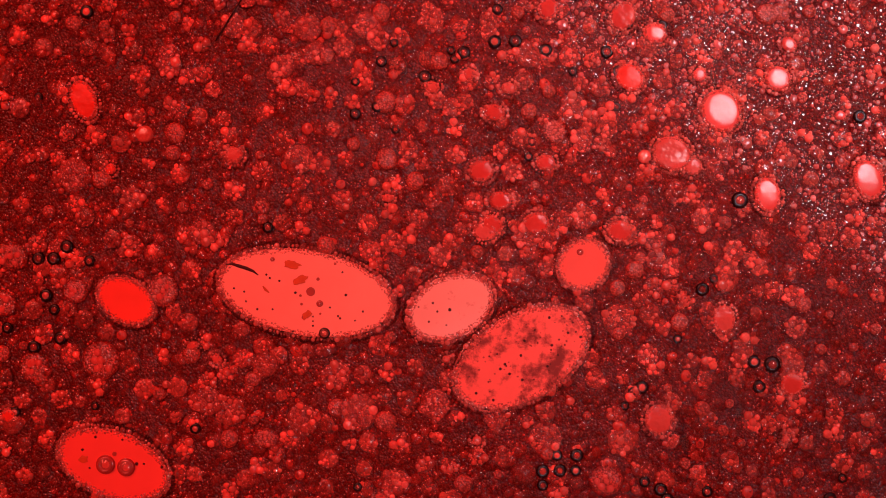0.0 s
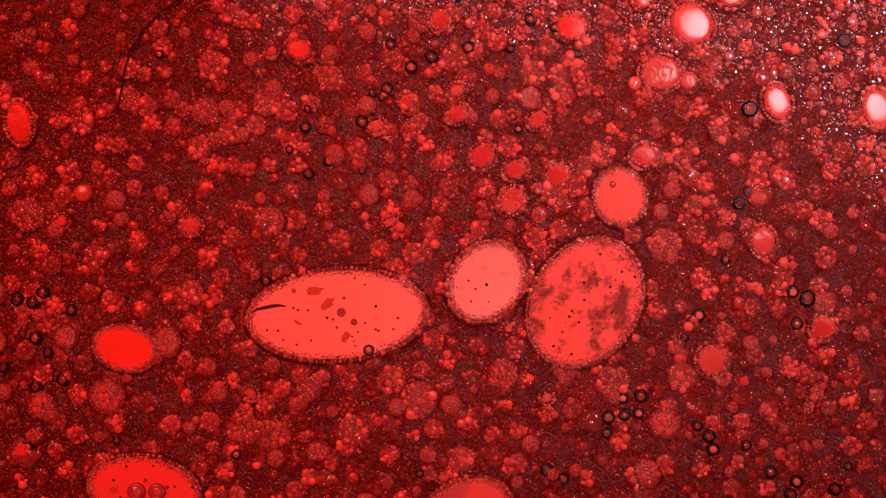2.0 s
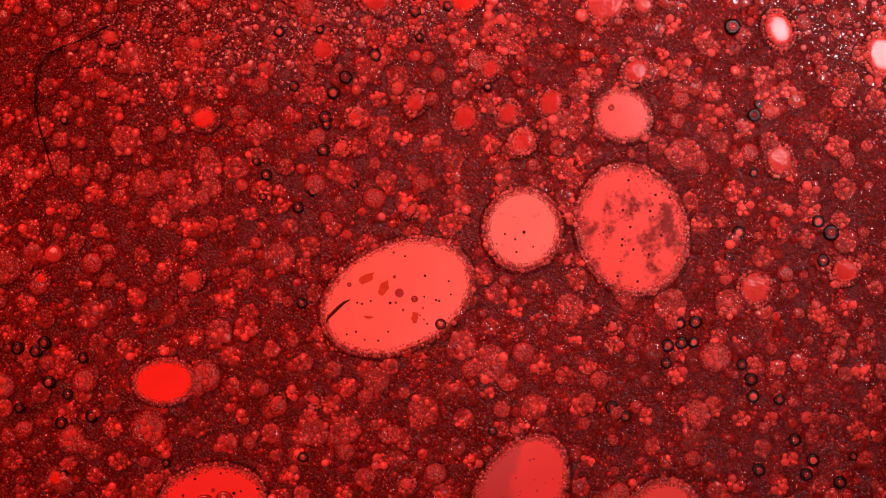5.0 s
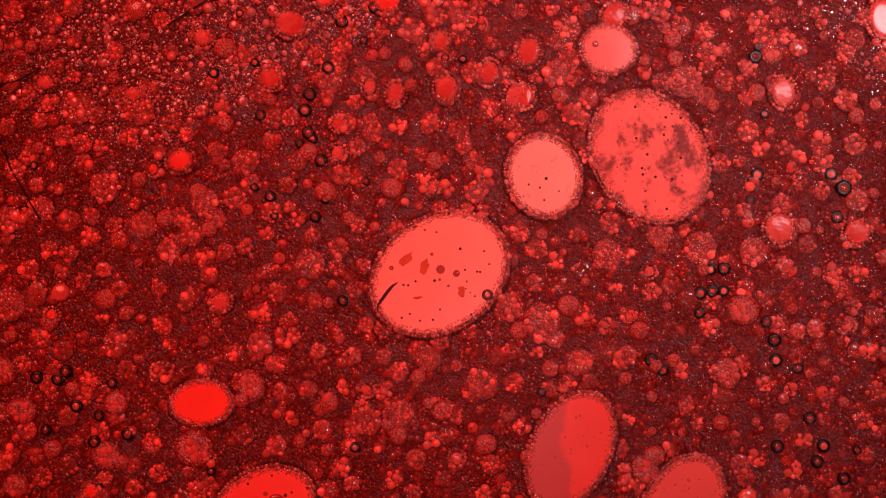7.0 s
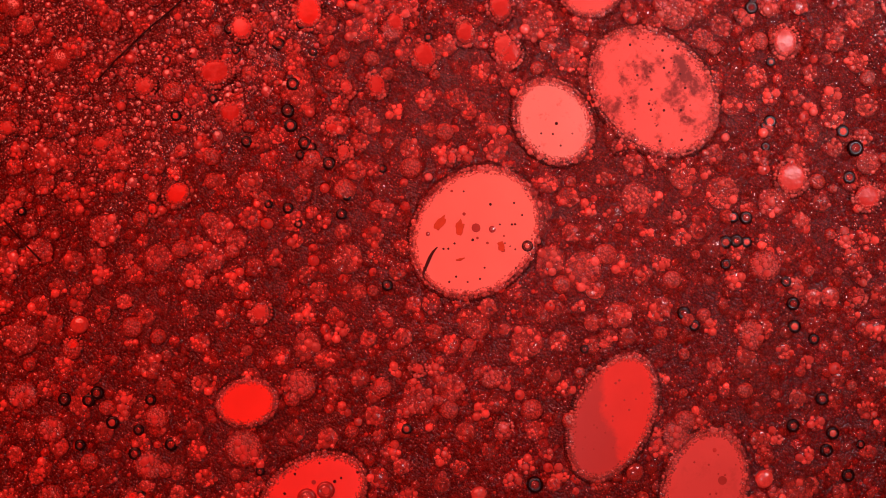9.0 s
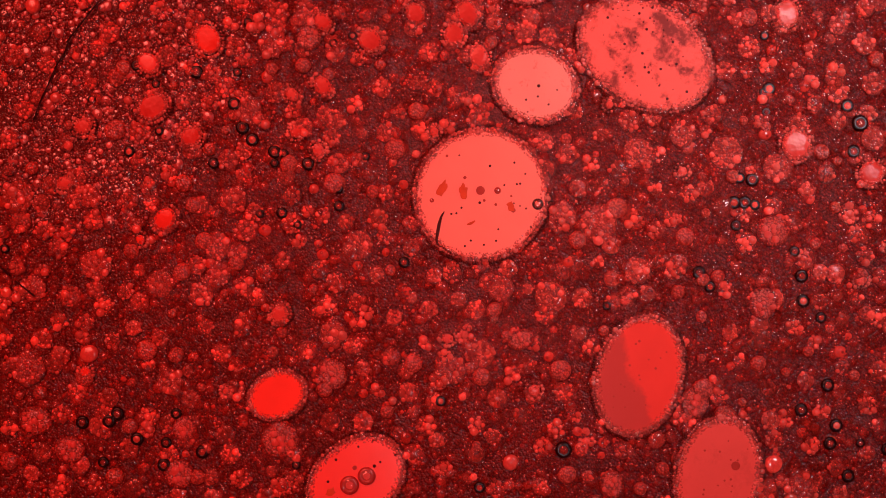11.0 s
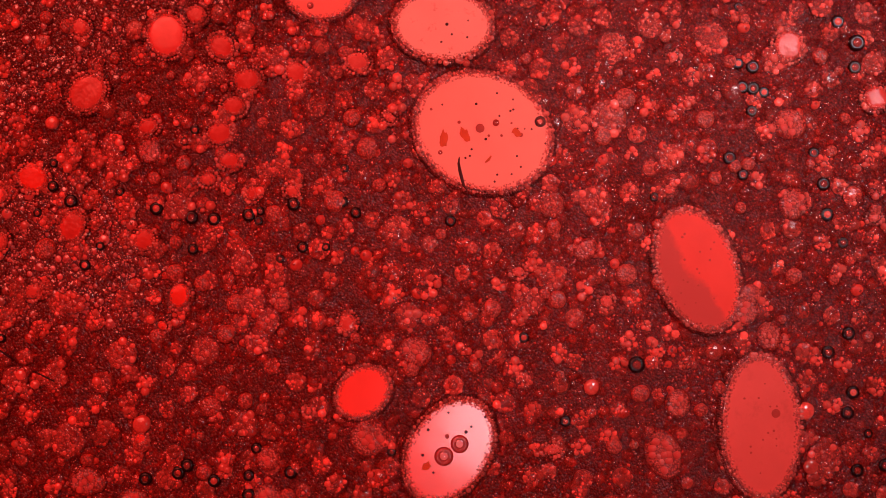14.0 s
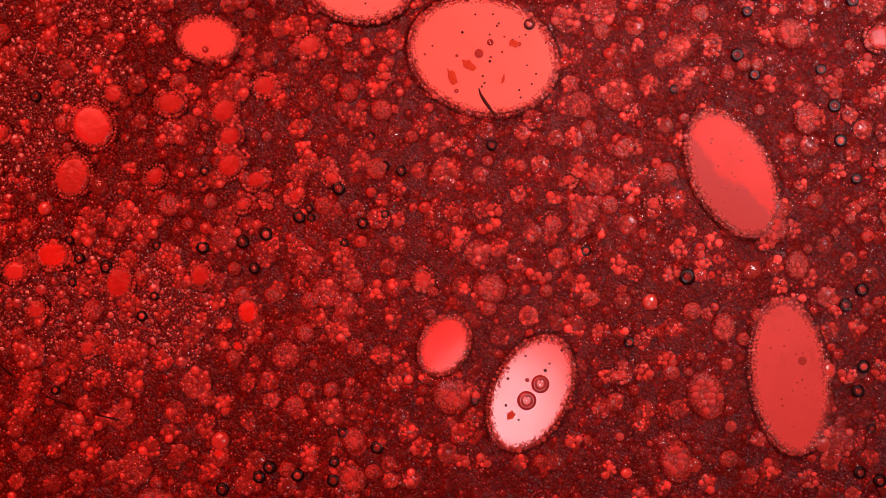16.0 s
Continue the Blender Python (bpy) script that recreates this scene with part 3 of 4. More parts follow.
tall = drop("tall dull red oil drop, plain and slightly cloudy",
            [(0, 1000, 1090, 100, 75, 50), (4, 1130, 970, 102, 74, 60), (6.5, 1195, 910, 104, 72, 65), (7, 1206, 902, 104, 72, 66),
             (9, 1245, 862, 106, 74, 72), (11.5, 1277, 830, 106, 77, 80), (12.5, 1298, 805, 112, 77, 84), (13, 1316, 787, 117, 76, 86),
             (14.5, 1357, 735, 134, 71, 94), (15, 1368, 712, 137, 71, 95), (16, 1395, 666, 139, 70, 97)],
            [(0, 0), (9, 25), (16, 45)], colour=(0.66, 0.085, 0.070), stain_or_veil=(0.46, 0.055, 0.045), amount=0.5, scale=3, low=0.5, high=0.75, rough=0.4, gloss=0.1)
bright = drop("small glowing red oil drop with a soft rim",
              [(0, 225, 532, 57, 41, -30), (1.5, 218, 602, 58, 41, -18), (3.5, 254, 640, 56, 42, 0), (7, 358, 712, 56, 41, 4),
               (9, 438, 712, 54, 42, 10), (11.5, 506, 700, 54, 43, 25), (12.5, 540, 712, 55, 43, 25), (13, 568, 712, 55, 43, 30),
               (14.5, 680, 676, 54, 44, 45), (15, 713, 654, 54, 43, 50), (16, 786, 611, 56, 43, 60)],
              [(0, 0), (9, 40), (16, 90)], 3.2, colour=(0.88, 0.048, 0.030))

# ---- what lies in the drops ----
sliver(pale, "splinter", 0, [(402, 468), (412, 467), (425, 471), (438, 475), (450, 480), (459, 487)], 2.7, SPECK, "dark brown splinter", ((0, 0), (4, 24), (8, 20), (12.5, 30), (16, 21)))
sliver(pale, "small_splinter", 0, [(467, 506), (471, 512), (478, 518)], 2.2, CRUMB, "rust-coloured splinter")
flake(pale, "crumb", 0, 517, 468, 15, 7, -5, CRUMB, "rust-orange crumb")
flake(pale, "crumb", 12.5, 802, 318, 7, 13, 10, CRUMB, "rust-orange crumb")
flake(pale, "crumb", 14.5, 915, 192, 9, 6, -30, CRUMB, "rust-orange crumb")
for x, y, r in ((551, 516, 8), (533, 523, 2.5), (535, 538, 2.5), (539, 561, 4), (564, 494, 3), (594, 467, 2.5), (568, 555, 2)):
    speck(pale, 0, x, y, r, SHADE)
for x, y, r in ((473, 486, 2), (479, 492, 2), (496, 497, 2), (416, 510, 2), (434, 516, 2), (457, 547, 2), (520, 586, 2), (613, 522, 2.5),
                (599, 559, 2), (603, 563, 2), (643, 551, 2), (676, 572, 2.2), (655, 482, 1.8), (607, 482, 1.8), (555, 576, 1.8), (437, 533, 1.8),
                (484, 547, 1.8), (555, 560, 1.5), (555, 568, 1.5), (524, 518, 2.5), (585, 544, 1.8), (629, 567, 1.8)):
    speck(pale, 0, x, y, r)
for x, y, r in ((774, 551, 2), (766, 536, 2), (759, 569, 2), (796, 548, 3), (741, 543, 1.6), (790, 575, 1.6)):
    speck(second, 0, x, y, r)
rr = random.Random(11)
for _ in range(70):
    d, a = math.sqrt(rr.random()), rr.uniform(0, 6.28)
    x, y = 930 + 105 * d * math.cos(a), 630 - 62 * d * math.sin(a) - 0.45 * 105 * d * math.cos(a)
    speck(dirty, 0, x, y, rr.choice((1.0, 1.2, 1.5, 1.8, 2.6)), SPECK, 8)
for _ in range(16):
    speck(duotone, 14.5, rr.uniform(1215, 1285), rr.uniform(370, 510), rr.uniform(1.2, 2.2), SHADE)
for _ in range(14):
    speck(tall, 14.5, rr.uniform(1320, 1395), rr.uniform(650, 820), rr.uniform(1.3, 2.2), SHADE)
speck(tall, 14.5, 1381, 710, 8, SHADE)
for x, y, r in ((795, 738, 2.5), (828, 749, 4), (786, 784, 2.5), (861, 740, 3), (894, 712, 2.5), (870, 730, 2), (805, 815, 2), (830, 706, 2)):
    speck(pair, 14.5, x, y, r, SHADE if r > 3 else SPECK)
flake(pair, "crumb", 14.5, 793, 803, 9, 6, 55, CRUMB, "pale orange crumb")


# ---- bubbles held in drops, and air bubbles with their dark refraction ring coloured in ----
def air_bubble(r, wall=0.36, mat=None):
    """An air bubble seen from above: refraction's dark ring as a black wall round a small bright lens."""
    thing = tagged(new("air_bubble"), "small air bubble with a thick dark ring of refraction", "air bubble", "dark air bubbles")
    part("wall", ring_mesh("wall", r, r * wall, mat or BLACK), thing)
    v, f = [], []
    dome(v, f, 0, 0, r * (1.05 - 1.2 * wall), r * 0.35, 10, 3)
    part("lens", mesh("lens", v, f, PEARL), thing, "bright red lens")
    return thing


def held_bubble(thing, t0, x, y, r, wall, mat):
    for name, me, z in (("bubble_wall", ring_mesh("bubble_wall", r, r * wall, mat), 12.2), ):
        held(thing, new(name, me), t0, x, y, 0, z)
    v, f = [], []
    dome(v, f, 0, 0, r * 0.85, r * 0.5, 14, 4)
    held(thing, new("bubble_lens", mesh("bubble_lens", v, f, LENS)), t0, x, y, 0, 11.3)


WALL = material("bubble_wall", (0.36, 0.018, 0.014), 0.12, 0.2, coat=0.6)
LENS = material("clear_bubble_lens", (0.62, 0.09, 0.07), 0.08, 0.2, coat=1.0, body=0.4)
held_bubble(pair, 14.5, 823, 785, 17, 0.3, WALL)
held_bubble(pair, 14.5, 850, 762, 16, 0.3, WALL)
held_bubble(pale, 12.5, 944, 329, 10, 0.3, BLACK)
held_bubble(pale, 0, 567, 537, 6, 0.4, WALL)
held_bubble(pale, 0, 484, 459, 4, 0.35, WALL)
held_bubble(mid, 2, 1083, 327, 6, 0.35, WALL)


# sightings of single bubbles on their way, from the place where each is set afloat: seconds, x, y
SEEN = {
    (852, 303): ((1.5, 850, 289), (3.5, 862, 240), (7, 790, 157), (9, 752, 98), (11.5, 610, 78), (12.5, 462, 157), (13, 423, 193), (14.5, 385, 253), (16, 408, 293)),
    (948, 395): ((3.5, 1003, 243), (7, 935, 93), (9, 885, 12), (11.5, 787, 43), (12.5, 570, 68), (13, 515, 107), (14.5, 418, 157), (16, 398, 197)),
    (858, 410): ((3.5, 932, 308), (7, 912, 170), (9, 890, 82), (11.5, 815, 118), (12.5, 712, 138), (13, 683, 142), (14.5, 617, 92), (16, 548, 82)),
    (885, 355): ((3.5, 930, 247), (7, 865, 130), (9, 823, 58), (11.5, 690, 30), (12.5, 515, 108), (13, 470, 147), (14.5, 400, 205), (16, 408, 243)),
    (965, 288): ((3.5, 940, 155), (7, 780, 75), (9, 700, 40), (11.5, 515, 55)),
    (1095, 567): ((1.5, 1161, 462), (3.5, 1202, 363), (7, 1212, 145), (9, 1195, 25)),
    (1280, 565): ((2, 1349, 427), (4, 1374, 340), (7, 1385, 165), (9, 1388, 75), (11.5, 1388, 18)),
    (1165, 742): ((2, 1259, 637), (4, 1312, 562), (7, 1378, 405), (9, 1400, 315), (11.5, 1407, 243), (13, 1402, 162), (14.5, 1390, 45)),
    (515, 43): ((9, 382, 128), (11.5, 230, 213), (12.5, 147, 285), (14.5, 147, 432), (16, 212, 500)),
    (480, 140): ((9, 410, 200), (11.5, 310, 260), (12.5, 240, 328), (13, 238, 365), (14.5, 277, 445), (16, 355, 487)),
    (320, 285): ((9, 315, 343), (11.5, 280, 405), (12.5, 257, 457), (13, 272, 485), (14.5, 348, 533), (16, 440, 552)),
    (372, 8): ((13, 285, 55), (14, 156, 165), (15, 125, 243), (16, 130, 312)),
    (116, 186): ((9, 468, 10), (11.5, 237, 105), (13, 80, 228), (14.5, 48, 360), (15, 57, 392), (16, 95, 452)),
    (635, 728): ((2, 741, 707), (4, 825, 672), (7, 959, 570), (9, 1032, 478), (11.5, 1060, 378), (13, 1072, 300), (14.5, 1073, 160), (16, 1058, 12)),
    (535, 743): ((2, 625, 762), (4, 701, 745), (7, 852, 680), (9, 932, 605), (11.5, 980, 508), (13, 1022, 440), (14.5, 1063, 312), (16, 1092, 168)),
    (180, 637): ((2, 191, 701), (4, 237, 732), (7, 345, 793), (9, 432, 793), (11.5, 510, 775), (13, 580, 788), (14.5, 689, 760), (16, 800, 700)),
    (1275, 197): ((0.5, 1265, 149), (1, 1251, 107), (1.5, 1235, 70), (2.5, 1211, 22), (3.5, 1195, -5)),
    (1357, 345): ((0.5, 1367, 292), (1, 1374, 250), (1.5, 1371, 210), (3.5, 1378, 118), (4, 1374, 95), (7, 1380, -40)),
    (1135, 370): ((1, 1153, 289), (2, 1158, 228), (3.5, 1163, 160), (4, 1160, 138)),
    (1535, 318): ((1.5, 1548, 215), (3.5, 1560, 148), (7, 1562, 35)),
    (1250, 700): ((13, 1135, 850), (14.5, 1190, 780)),
}


def course(points, t0):
    """drift(), pulled through the sightings where there are some."""
    way = drift(points, t0)
    for i, p in enumerate(points):
        seen = SEEN.get((round(p[0]), round(p[1])))
        if seen:
            seen = sorted(seen + ((t0, p[0], p[1]),))
            at = [q[0] for q in seen]
            off = [(q[1] - np.interp(q[0], TIMES, way[:, i, 0]), q[2] - np.interp(q[0], TIMES, way[:, i, 1])) for q in seen]
            way[:, i, 0] += np.interp(TIMES, at, [o[0] for o in off])
            way[:, i, 1] += np.interp(TIMES, at, [o[1] for o in off])
    return way


TAKEN = {}               # the ways of what floats already, kind by kind, with a radius


def free(kind, t0, spots, radius):
    """Those of the spots where nothing of the kind floats yet at t0."""
    k, got = round(t0 / STEP), []
    for p in spots:
        if all(math.hypot(w[k, 0] - p[0], w[k, 1] - p[1]) > 0.95 * (r + radius(p)) + 8 for w, r in TAKEN.get(kind, [])):
            got.append(p)
    if got:
        way = course([(p[0], p[1]) for p in got], t0)
        TAKEN.setdefault(kind, []).extend((way[:, i], radius(p)) for i, p in enumerate(got))
    return got


def afloat(things, t0, spots, z=0.0):
    """Set things afloat at these places of the plan at t0."""
    way = course([(p[0], p[1]) for p in spots], t0)
    for k, ob in enumerate(things):
        floats(ob, way[:, k], z, radians(spots[k][2]) if len(spots[k]) > 2 else 0.0)


AIR = {r: air_bubble(r) for r in (8, 10, 12, 15)}
used = set()


def air(t0, spots):
    made, spots = [], free("air", t0, spots, lambda p: p[2] + 4)
    for x, y, r in spots:
        base = AIR[r]
        made.append(copy_thing(base, Matrix()) if r in used else base)
        used.add(r)
    afloat(made, t0, [(x, y) for x, y, _ in spots])
    for ob in made:
        for k, (o, rows) in enumerate(MOVES):
            if o is ob:
                MOVES[k] = (o, [(t, Matrix.Translation((0, 0, 5.5 * U)) @ m) for t, m in rows])


air(0, [(155, 22, 12), (475, 403, 10), (120, 437, 12), (70, 458, 12), (97, 458, 12), (160, 462, 10), (98, 548, 10), (62, 614, 12),
        (875, 75, 12), (965, 90, 12), (1073, 93, 12), (1090, 190, 8), (668, 190, 10), (935, 278, 8), (1308, 355, 15), (1520, 207, 12),
        (1242, 512, 12), (1333, 640, 12), (1365, 645, 15), (1342, 684, 12), (1135, 685, 12), (985, 805, 10), (1020, 805, 12), (960, 833, 12),
        (990, 832, 12), (1018, 832, 10), (960, 858, 10), (1262, 493, 8), (1118, 692, 8), (1105, 718, 8), (347, 758, 10), (170, 718, 8),
        (15, 580, 10), (1140, 852, 10), (880, 18, 10), (700, 230, 8), (1013, 128, 8), (1198, 600, 8), (70, 172, 8)])
air(8, [(483, 20, 10), (360, 67, 8), (416, 145, 8), (346, 170, 10), (537, 187, 12), (547, 247, 12), (580, 290, 12), (466, 350, 8), (498, 362, 10),
        (511, 393, 8), (586, 385, 10), (620, 80, 10), (763, 86, 8), (665, 315, 8), (535, 267, 8), (82, 706, 12), (128, 691, 12), (114, 715, 12),
        (217, 713, 10), (217, 765, 12), (211, 810, 12), (121, 794, 10), (215, 870, 10), (439, 838, 10), (1184, 595, 12), (1204, 615, 10),
        (1388, 568, 12), (1390, 606, 12), (1390, 770, 12), (1454, 805, 12), (1000, 657, 8), (558, 256, 8), (1465, 776, 12), (1519, 790, 8)])
air(14, [(560, 410, 10), (520, 365, 10), (445, 402, 12), (370, 425, 12), (380, 850, 12), (340, 858, 12), (515, 835, 12), (1000, 745, 10),
         (95, 330, 10), (1430, 630, 10), (1500, 590, 12), (620, 345, 8), (250, 380, 8), (1300, 320, 10), (1460, 300, 10), (1490, 430, 10)])
air(16, [(1518, 742, 15), (1555, 728, 15), (1545, 795, 15), (1520, 835, 12), (1555, 850, 12), (65, 172, 10), (573, 335, 15), (513, 390, 15), (430, 428, 12), (628, 376, 10),
         (1215, 490, 15), (1521, 550, 12), (465, 845, 12), (420, 855, 10), (610, 805, 12), (620, 842, 12), (100, 690, 8), (1294, 97, 15), (1310, 128, 10),
         (295, 540, 8), (660, 360, 8), (852, 272, 10), (130, 500, 8), (1490, 192, 12), (1508, 270, 12)])


# ---- smaller drops, clusters and pearls: (x, y, half length, half width, tilt) ----
def ringed(r, q, a, b):
    """Places along an ellipse's edge for bubbles of radius about q."""
    n = int(math.pi * (3 * (a + b) - math.sqrt((3 * a + b) * (a + 3 * b))) / (1.9 * q))
    return [(a * math.cos(6.2832 * k / n), b * math.sin(6.2832 * k / n), q * r.uniform(0.5, 1.35)) for k in range(n)]


def small_drop(a, b, mat, seed, label):
    """A small clear drop: a low cushion of oil with a pebbled rim and a dark edge coloured as shade."""
    r = random.Random(seed)
    thing = tagged(new("small_oil_drop"), label, "oil drop", "small oil drops")
    v, f = cushion(a * 0.97 - 5.5, b * 0.97 - 5.5, 6.0, 4.0)
    part("cushion", mesh("cushion", v, f, mat), thing)
    v, f = [], []
    for x, y, q in ringed(r, 3.2, a * 0.97, b * 0.97):
        dome(v, f, x, y, q * 1.1, q * 0.6, 7, 2, 5.5)
    for x, y, q in ringed(r, 2.4, a * 0.97 - 5.5, b * 0.97 - 5.5):
        dome(v, f, x + r.uniform(-1, 1), y + r.uniform(-1, 1), q * 1.1, q * 0.6, 6, 2, 7.4)
    for x, y, q in ringed(r, 1.8, a * 0.97 - 9, b * 0.97 - 9):
        dome(v, f, x + r.uniform(-1, 1), y + r.uniform(-1, 1), q, q * 0.7, 6, 2, 9.0)
    part("rim", mesh("rim", v, f, RIM), thing)
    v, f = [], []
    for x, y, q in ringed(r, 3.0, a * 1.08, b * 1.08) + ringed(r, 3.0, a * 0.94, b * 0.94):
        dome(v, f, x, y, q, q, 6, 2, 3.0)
    part("dark_edge", mesh("dark_edge", v, f, EDGE), thing, "dark outline with its shade coloured in")
    return thing


def gutter(v, f, radius, wide, high, z=0.0, sides=22):
    """A low ridge round a clump that carries its painted dark outline, added to the lists v and f."""
    base = len(v)
    for d, h in ((0.0, 0.0), (0.3 * wide, high), (0.7 * wide, high), (wide, 0.0)):
        v += [(U * (radius + d) * math.cos(6.28319 * k / sides), U * (radius + d) * math.sin(6.28319 * k / sides), U * (z + h)) for k in range(sides)]
    for i in range(3):
        f += [(base + i * sides + k, base + (i + 1) * sides + k, base + (i + 1) * sides + (k + 1) % sides, base + i * sides + (k + 1) % sides) for k in range(sides)]


def cluster(radius, q, seed, pieces=True):
    """A raspberry-like clump of bubbles of radius about q."""
    r = random.Random(seed)
    thing = tagged(new("bubble_cluster"), "raspberry-like clump of small packed red bubbles", "bubble cluster", "bubble clusters")
    v, f = [], []
    dome(v, f, 0, 0, radius, 4.0, 20, 3, 0.5)
    part("body", mesh("body", v, f, BODY), thing)
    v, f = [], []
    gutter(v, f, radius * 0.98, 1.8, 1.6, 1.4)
    part("dark_edge", mesh("dark_edge", v, f, EDGE), thing, "dark outline with its shade coloured in")
    spots = packed(r, radius * 0.95, [q * r.uniform(2.0, 2.6) for _ in range(2)] + [q * r.uniform(1.0, 1.7) for _ in range(22)] + [q * r.uniform(0.5, 0.9) for _ in range(80)], 0.76, 80)
    if pieces:
        kinds = {}
        for x, y, s in spots:
            key = round(s)
            if key not in kinds:
                w, g = [], []
                dome(w, g, 0, 0, key, min(4.0, key * 0.5), 9, 3)
                kinds[key] = mesh("bubble", w, g, PEARL)
            ob = part("bubble", kinds[key], thing)
            ob.location = (U * x, U * y, U * (2.8 * math.sqrt(max(0.05, 1 - (x * x + y * y) / radius**2)) + 1.6))
    else:
        w, g = [], []
        for x, y, s in spots:
            dome(w, g, x, y, s, s * 0.5, 7, 2, 2.8 * math.sqrt(max(0.05, 1 - (x * x + y * y) / radius**2)) + 1.6)
        part("skin", mesh("skin", w, g, PEARL), thing)
    return thing


def pearls(a, b, count, seed):
    """A cloudy drop with a ring of bright pearls inside."""
    r = random.Random(seed)
    thing = tagged(new("pearl_drop"), "cloudy dark red drop holding bright round pearls", "oil drop", "pearl drops")
    v, f = cushion(a, b, 4.5, 1.0)
    part("cushion", mesh("cushion", v, f, BODY), thing)
    for k in range(count):
        t, d = 6.2832 * k / count + r.uniform(-0.3, 0.3), r.uniform(0.25, 0.72) if k else 0.0
        w, g = [], []
        s = min(a, b) * r.uniform(0.12, 0.27)
        dome(w, g, 0, 0, s, s * 0.6, 10, 3, 0.0, r.uniform(0.8, 1.2))
        ob = part("pearl", mesh("pearl", w, g, SPARK if s < 0.17 * min(a, b) else FILM), thing, "bright pale red pearl")
        ob.location = (U * a * d * math.cos(t), U * b * d * math.sin(t), U * 5.0)
    w, g = [], []
    for x, y, q in ringed(r, 2.6, a * 0.95, b * 0.95) + ringed(r, 2.2, a * 0.8, b * 0.8):
        dome(w, g, x + r.uniform(-1, 1), y + r.uniform(-1, 1), q, q, 6, 2, 4.0)
    part("rim", mesh("rim", w, g, FOAM), thing)
    return thing


def pearl_drops(t0, spots):
    spots = free("oil", t0, spots, lambda p: p[2])
    afloat([pearls(a, b, n, int(x)) for x, y, a, b, deg, n in spots], t0, [(x, y, deg) for x, y, _, _, deg, _ in spots], 2.6)


pearl_drops(16, [(1250, 700, 45, 32, 105, 15), (1195, 815, 40, 28, 100, 13)])


def drops(t0, spots):
    spots = free("oil", t0, spots, lambda p: p[2])
    afloat([small_drop(a, b, mat, int(x), label) for x, y, a, b, _, mat, label in spots], t0, [(x, y, deg) for x, y, _, _, deg, _, _ in spots])


CLEAR, DARK = "small clear red oil drop with a pebbled rim", "small dark red oil drop with a pebbled rim"
drops(0, [(1275, 197, 45, 41, 120, SHEEN, "clear oil drop with a pebbled rim and white sheen"), (1357, 345, 37, 29, 100, SHEEN, CLEAR), (1535, 318, 42, 32, 110, SHEEN, CLEAR),
          (1158, 60, 27, 23, 160, SHEEN, CLEAR), (852, 303, 29, 25, 10, DULL, DARK), (948, 395, 30, 25, 15, DULL, DARK), (858, 410, 28, 22, 0, FILM, CLEAR),
          (875, 200, 25, 20, 165, DULL, DARK), (900, 157, 20, 16, 170, FILM, CLEAR), (765, 155, 19, 16, 170, FILM, CLEAR), (965, 288, 23, 20, 0, DULL, DARK),
          (1375, 140, 30, 28, 150, SHEEN, CLEAR), (1395, 80, 21, 18, 130, SHEEN, CLEAR), (1165, 742, 33, 31, 90, FILM, "small red oil drop holding a tiny round bubble"),
          (1280, 565, 31, 26, 95, FILM, CLEAR), (885, 355, 26, 22, 0, DULL, DARK), (150, 178, 43, 28, 110, GLOW, "long blurred bright red oil drop"),
          (415, 275, 22, 20, 0, FILM, CLEAR), (197, 300, 15, 15, 0, GLOW, CLEAR), (1237, 133, 18, 18, 0, SHEEN, CLEAR), (1225, 295, 23, 22, 0, FILM, CLEAR),
          (1485, 205, 15, 14, 0, SHEEN, CLEAR), (1210, 530, 12, 12, 0, FILM, CLEAR), (1390, 775, 16, 12, 60, FILM, CLEAR), (790, 635, 13, 12, 0, FILM, CLEAR),
          (17, 735, 18, 18, 0, GLOW, CLEAR), (230, 430, 11, 11, 0, FILM, CLEAR)])
drops(7, [(515, 43, 34, 28, 165, DULL, DARK), (480, 140, 26, 23, 170, DULL, DARK), (780, 75, 24, 20, 0, DULL, DARK), (360, 68, 22, 20, 0, FILM, CLEAR),
          (237, 167, 20, 18, 0, FILM, CLEAR), (320, 285, 28, 24, 20, GLOW, CLEAR), (273, 300, 13, 15, 0, GLOW, CLEAR), (1562, 35, 33, 36, 0, DULL, "dark red oil drop with a soft rim"),
          (995, 688, 15, 12, 0, FILM, CLEAR), (95, 583, 12, 12, 0, GLOW, CLEAR), (82, 147, 20, 18, 0, FILM, CLEAR), (600, 220, 17, 16, 0, DULL, DARK)])
drops(12.5, [(116, 186, 31, 25, 130, FILM, CLEAR), (147, 285, 31, 27, 160, FILM, CLEAR), (372, 8, 42, 36, 0, FILM, "clear red oil drop with a wide pebbled rim"),
             (168, 5, 28, 20, 160, DULL, DARK), (50, 385, 20, 18, 0, FILM, CLEAR), (1197, 238, 14, 14, 0, FILM, CLEAR), (830, 567, 16, 14, 0, FILM, CLEAR), (878, 868, 22, 14, 0, FILM, CLEAR)])
drops(16, [(470, 153, 26, 23, 0, DULL, DARK), (303, 183, 29, 25, 0, DULL, DARK), (165, 210, 27, 24, 0, FILM, CLEAR), (103, 222, 20, 20, 0, DULL, DARK),
           (210, 253, 22, 20, 0, DULL, DARK), (0, 235, 22, 20, 0, FILM, CLEAR), (95, 452, 33, 28, 0, GLOW, CLEAR), (212, 500, 31, 26, 20, GLOW, CLEAR),
           (143, 618, 11, 11, 0, GLOW, CLEAR), (1555, 68, 28, 26, 0, DULL, DARK), (972, 393, 14, 17, 0, FILM, CLEAR), (1155, 360, 16, 16, 0, FILM, CLEAR), (682, 136, 15, 13, 0, FILM, CLEAR)])


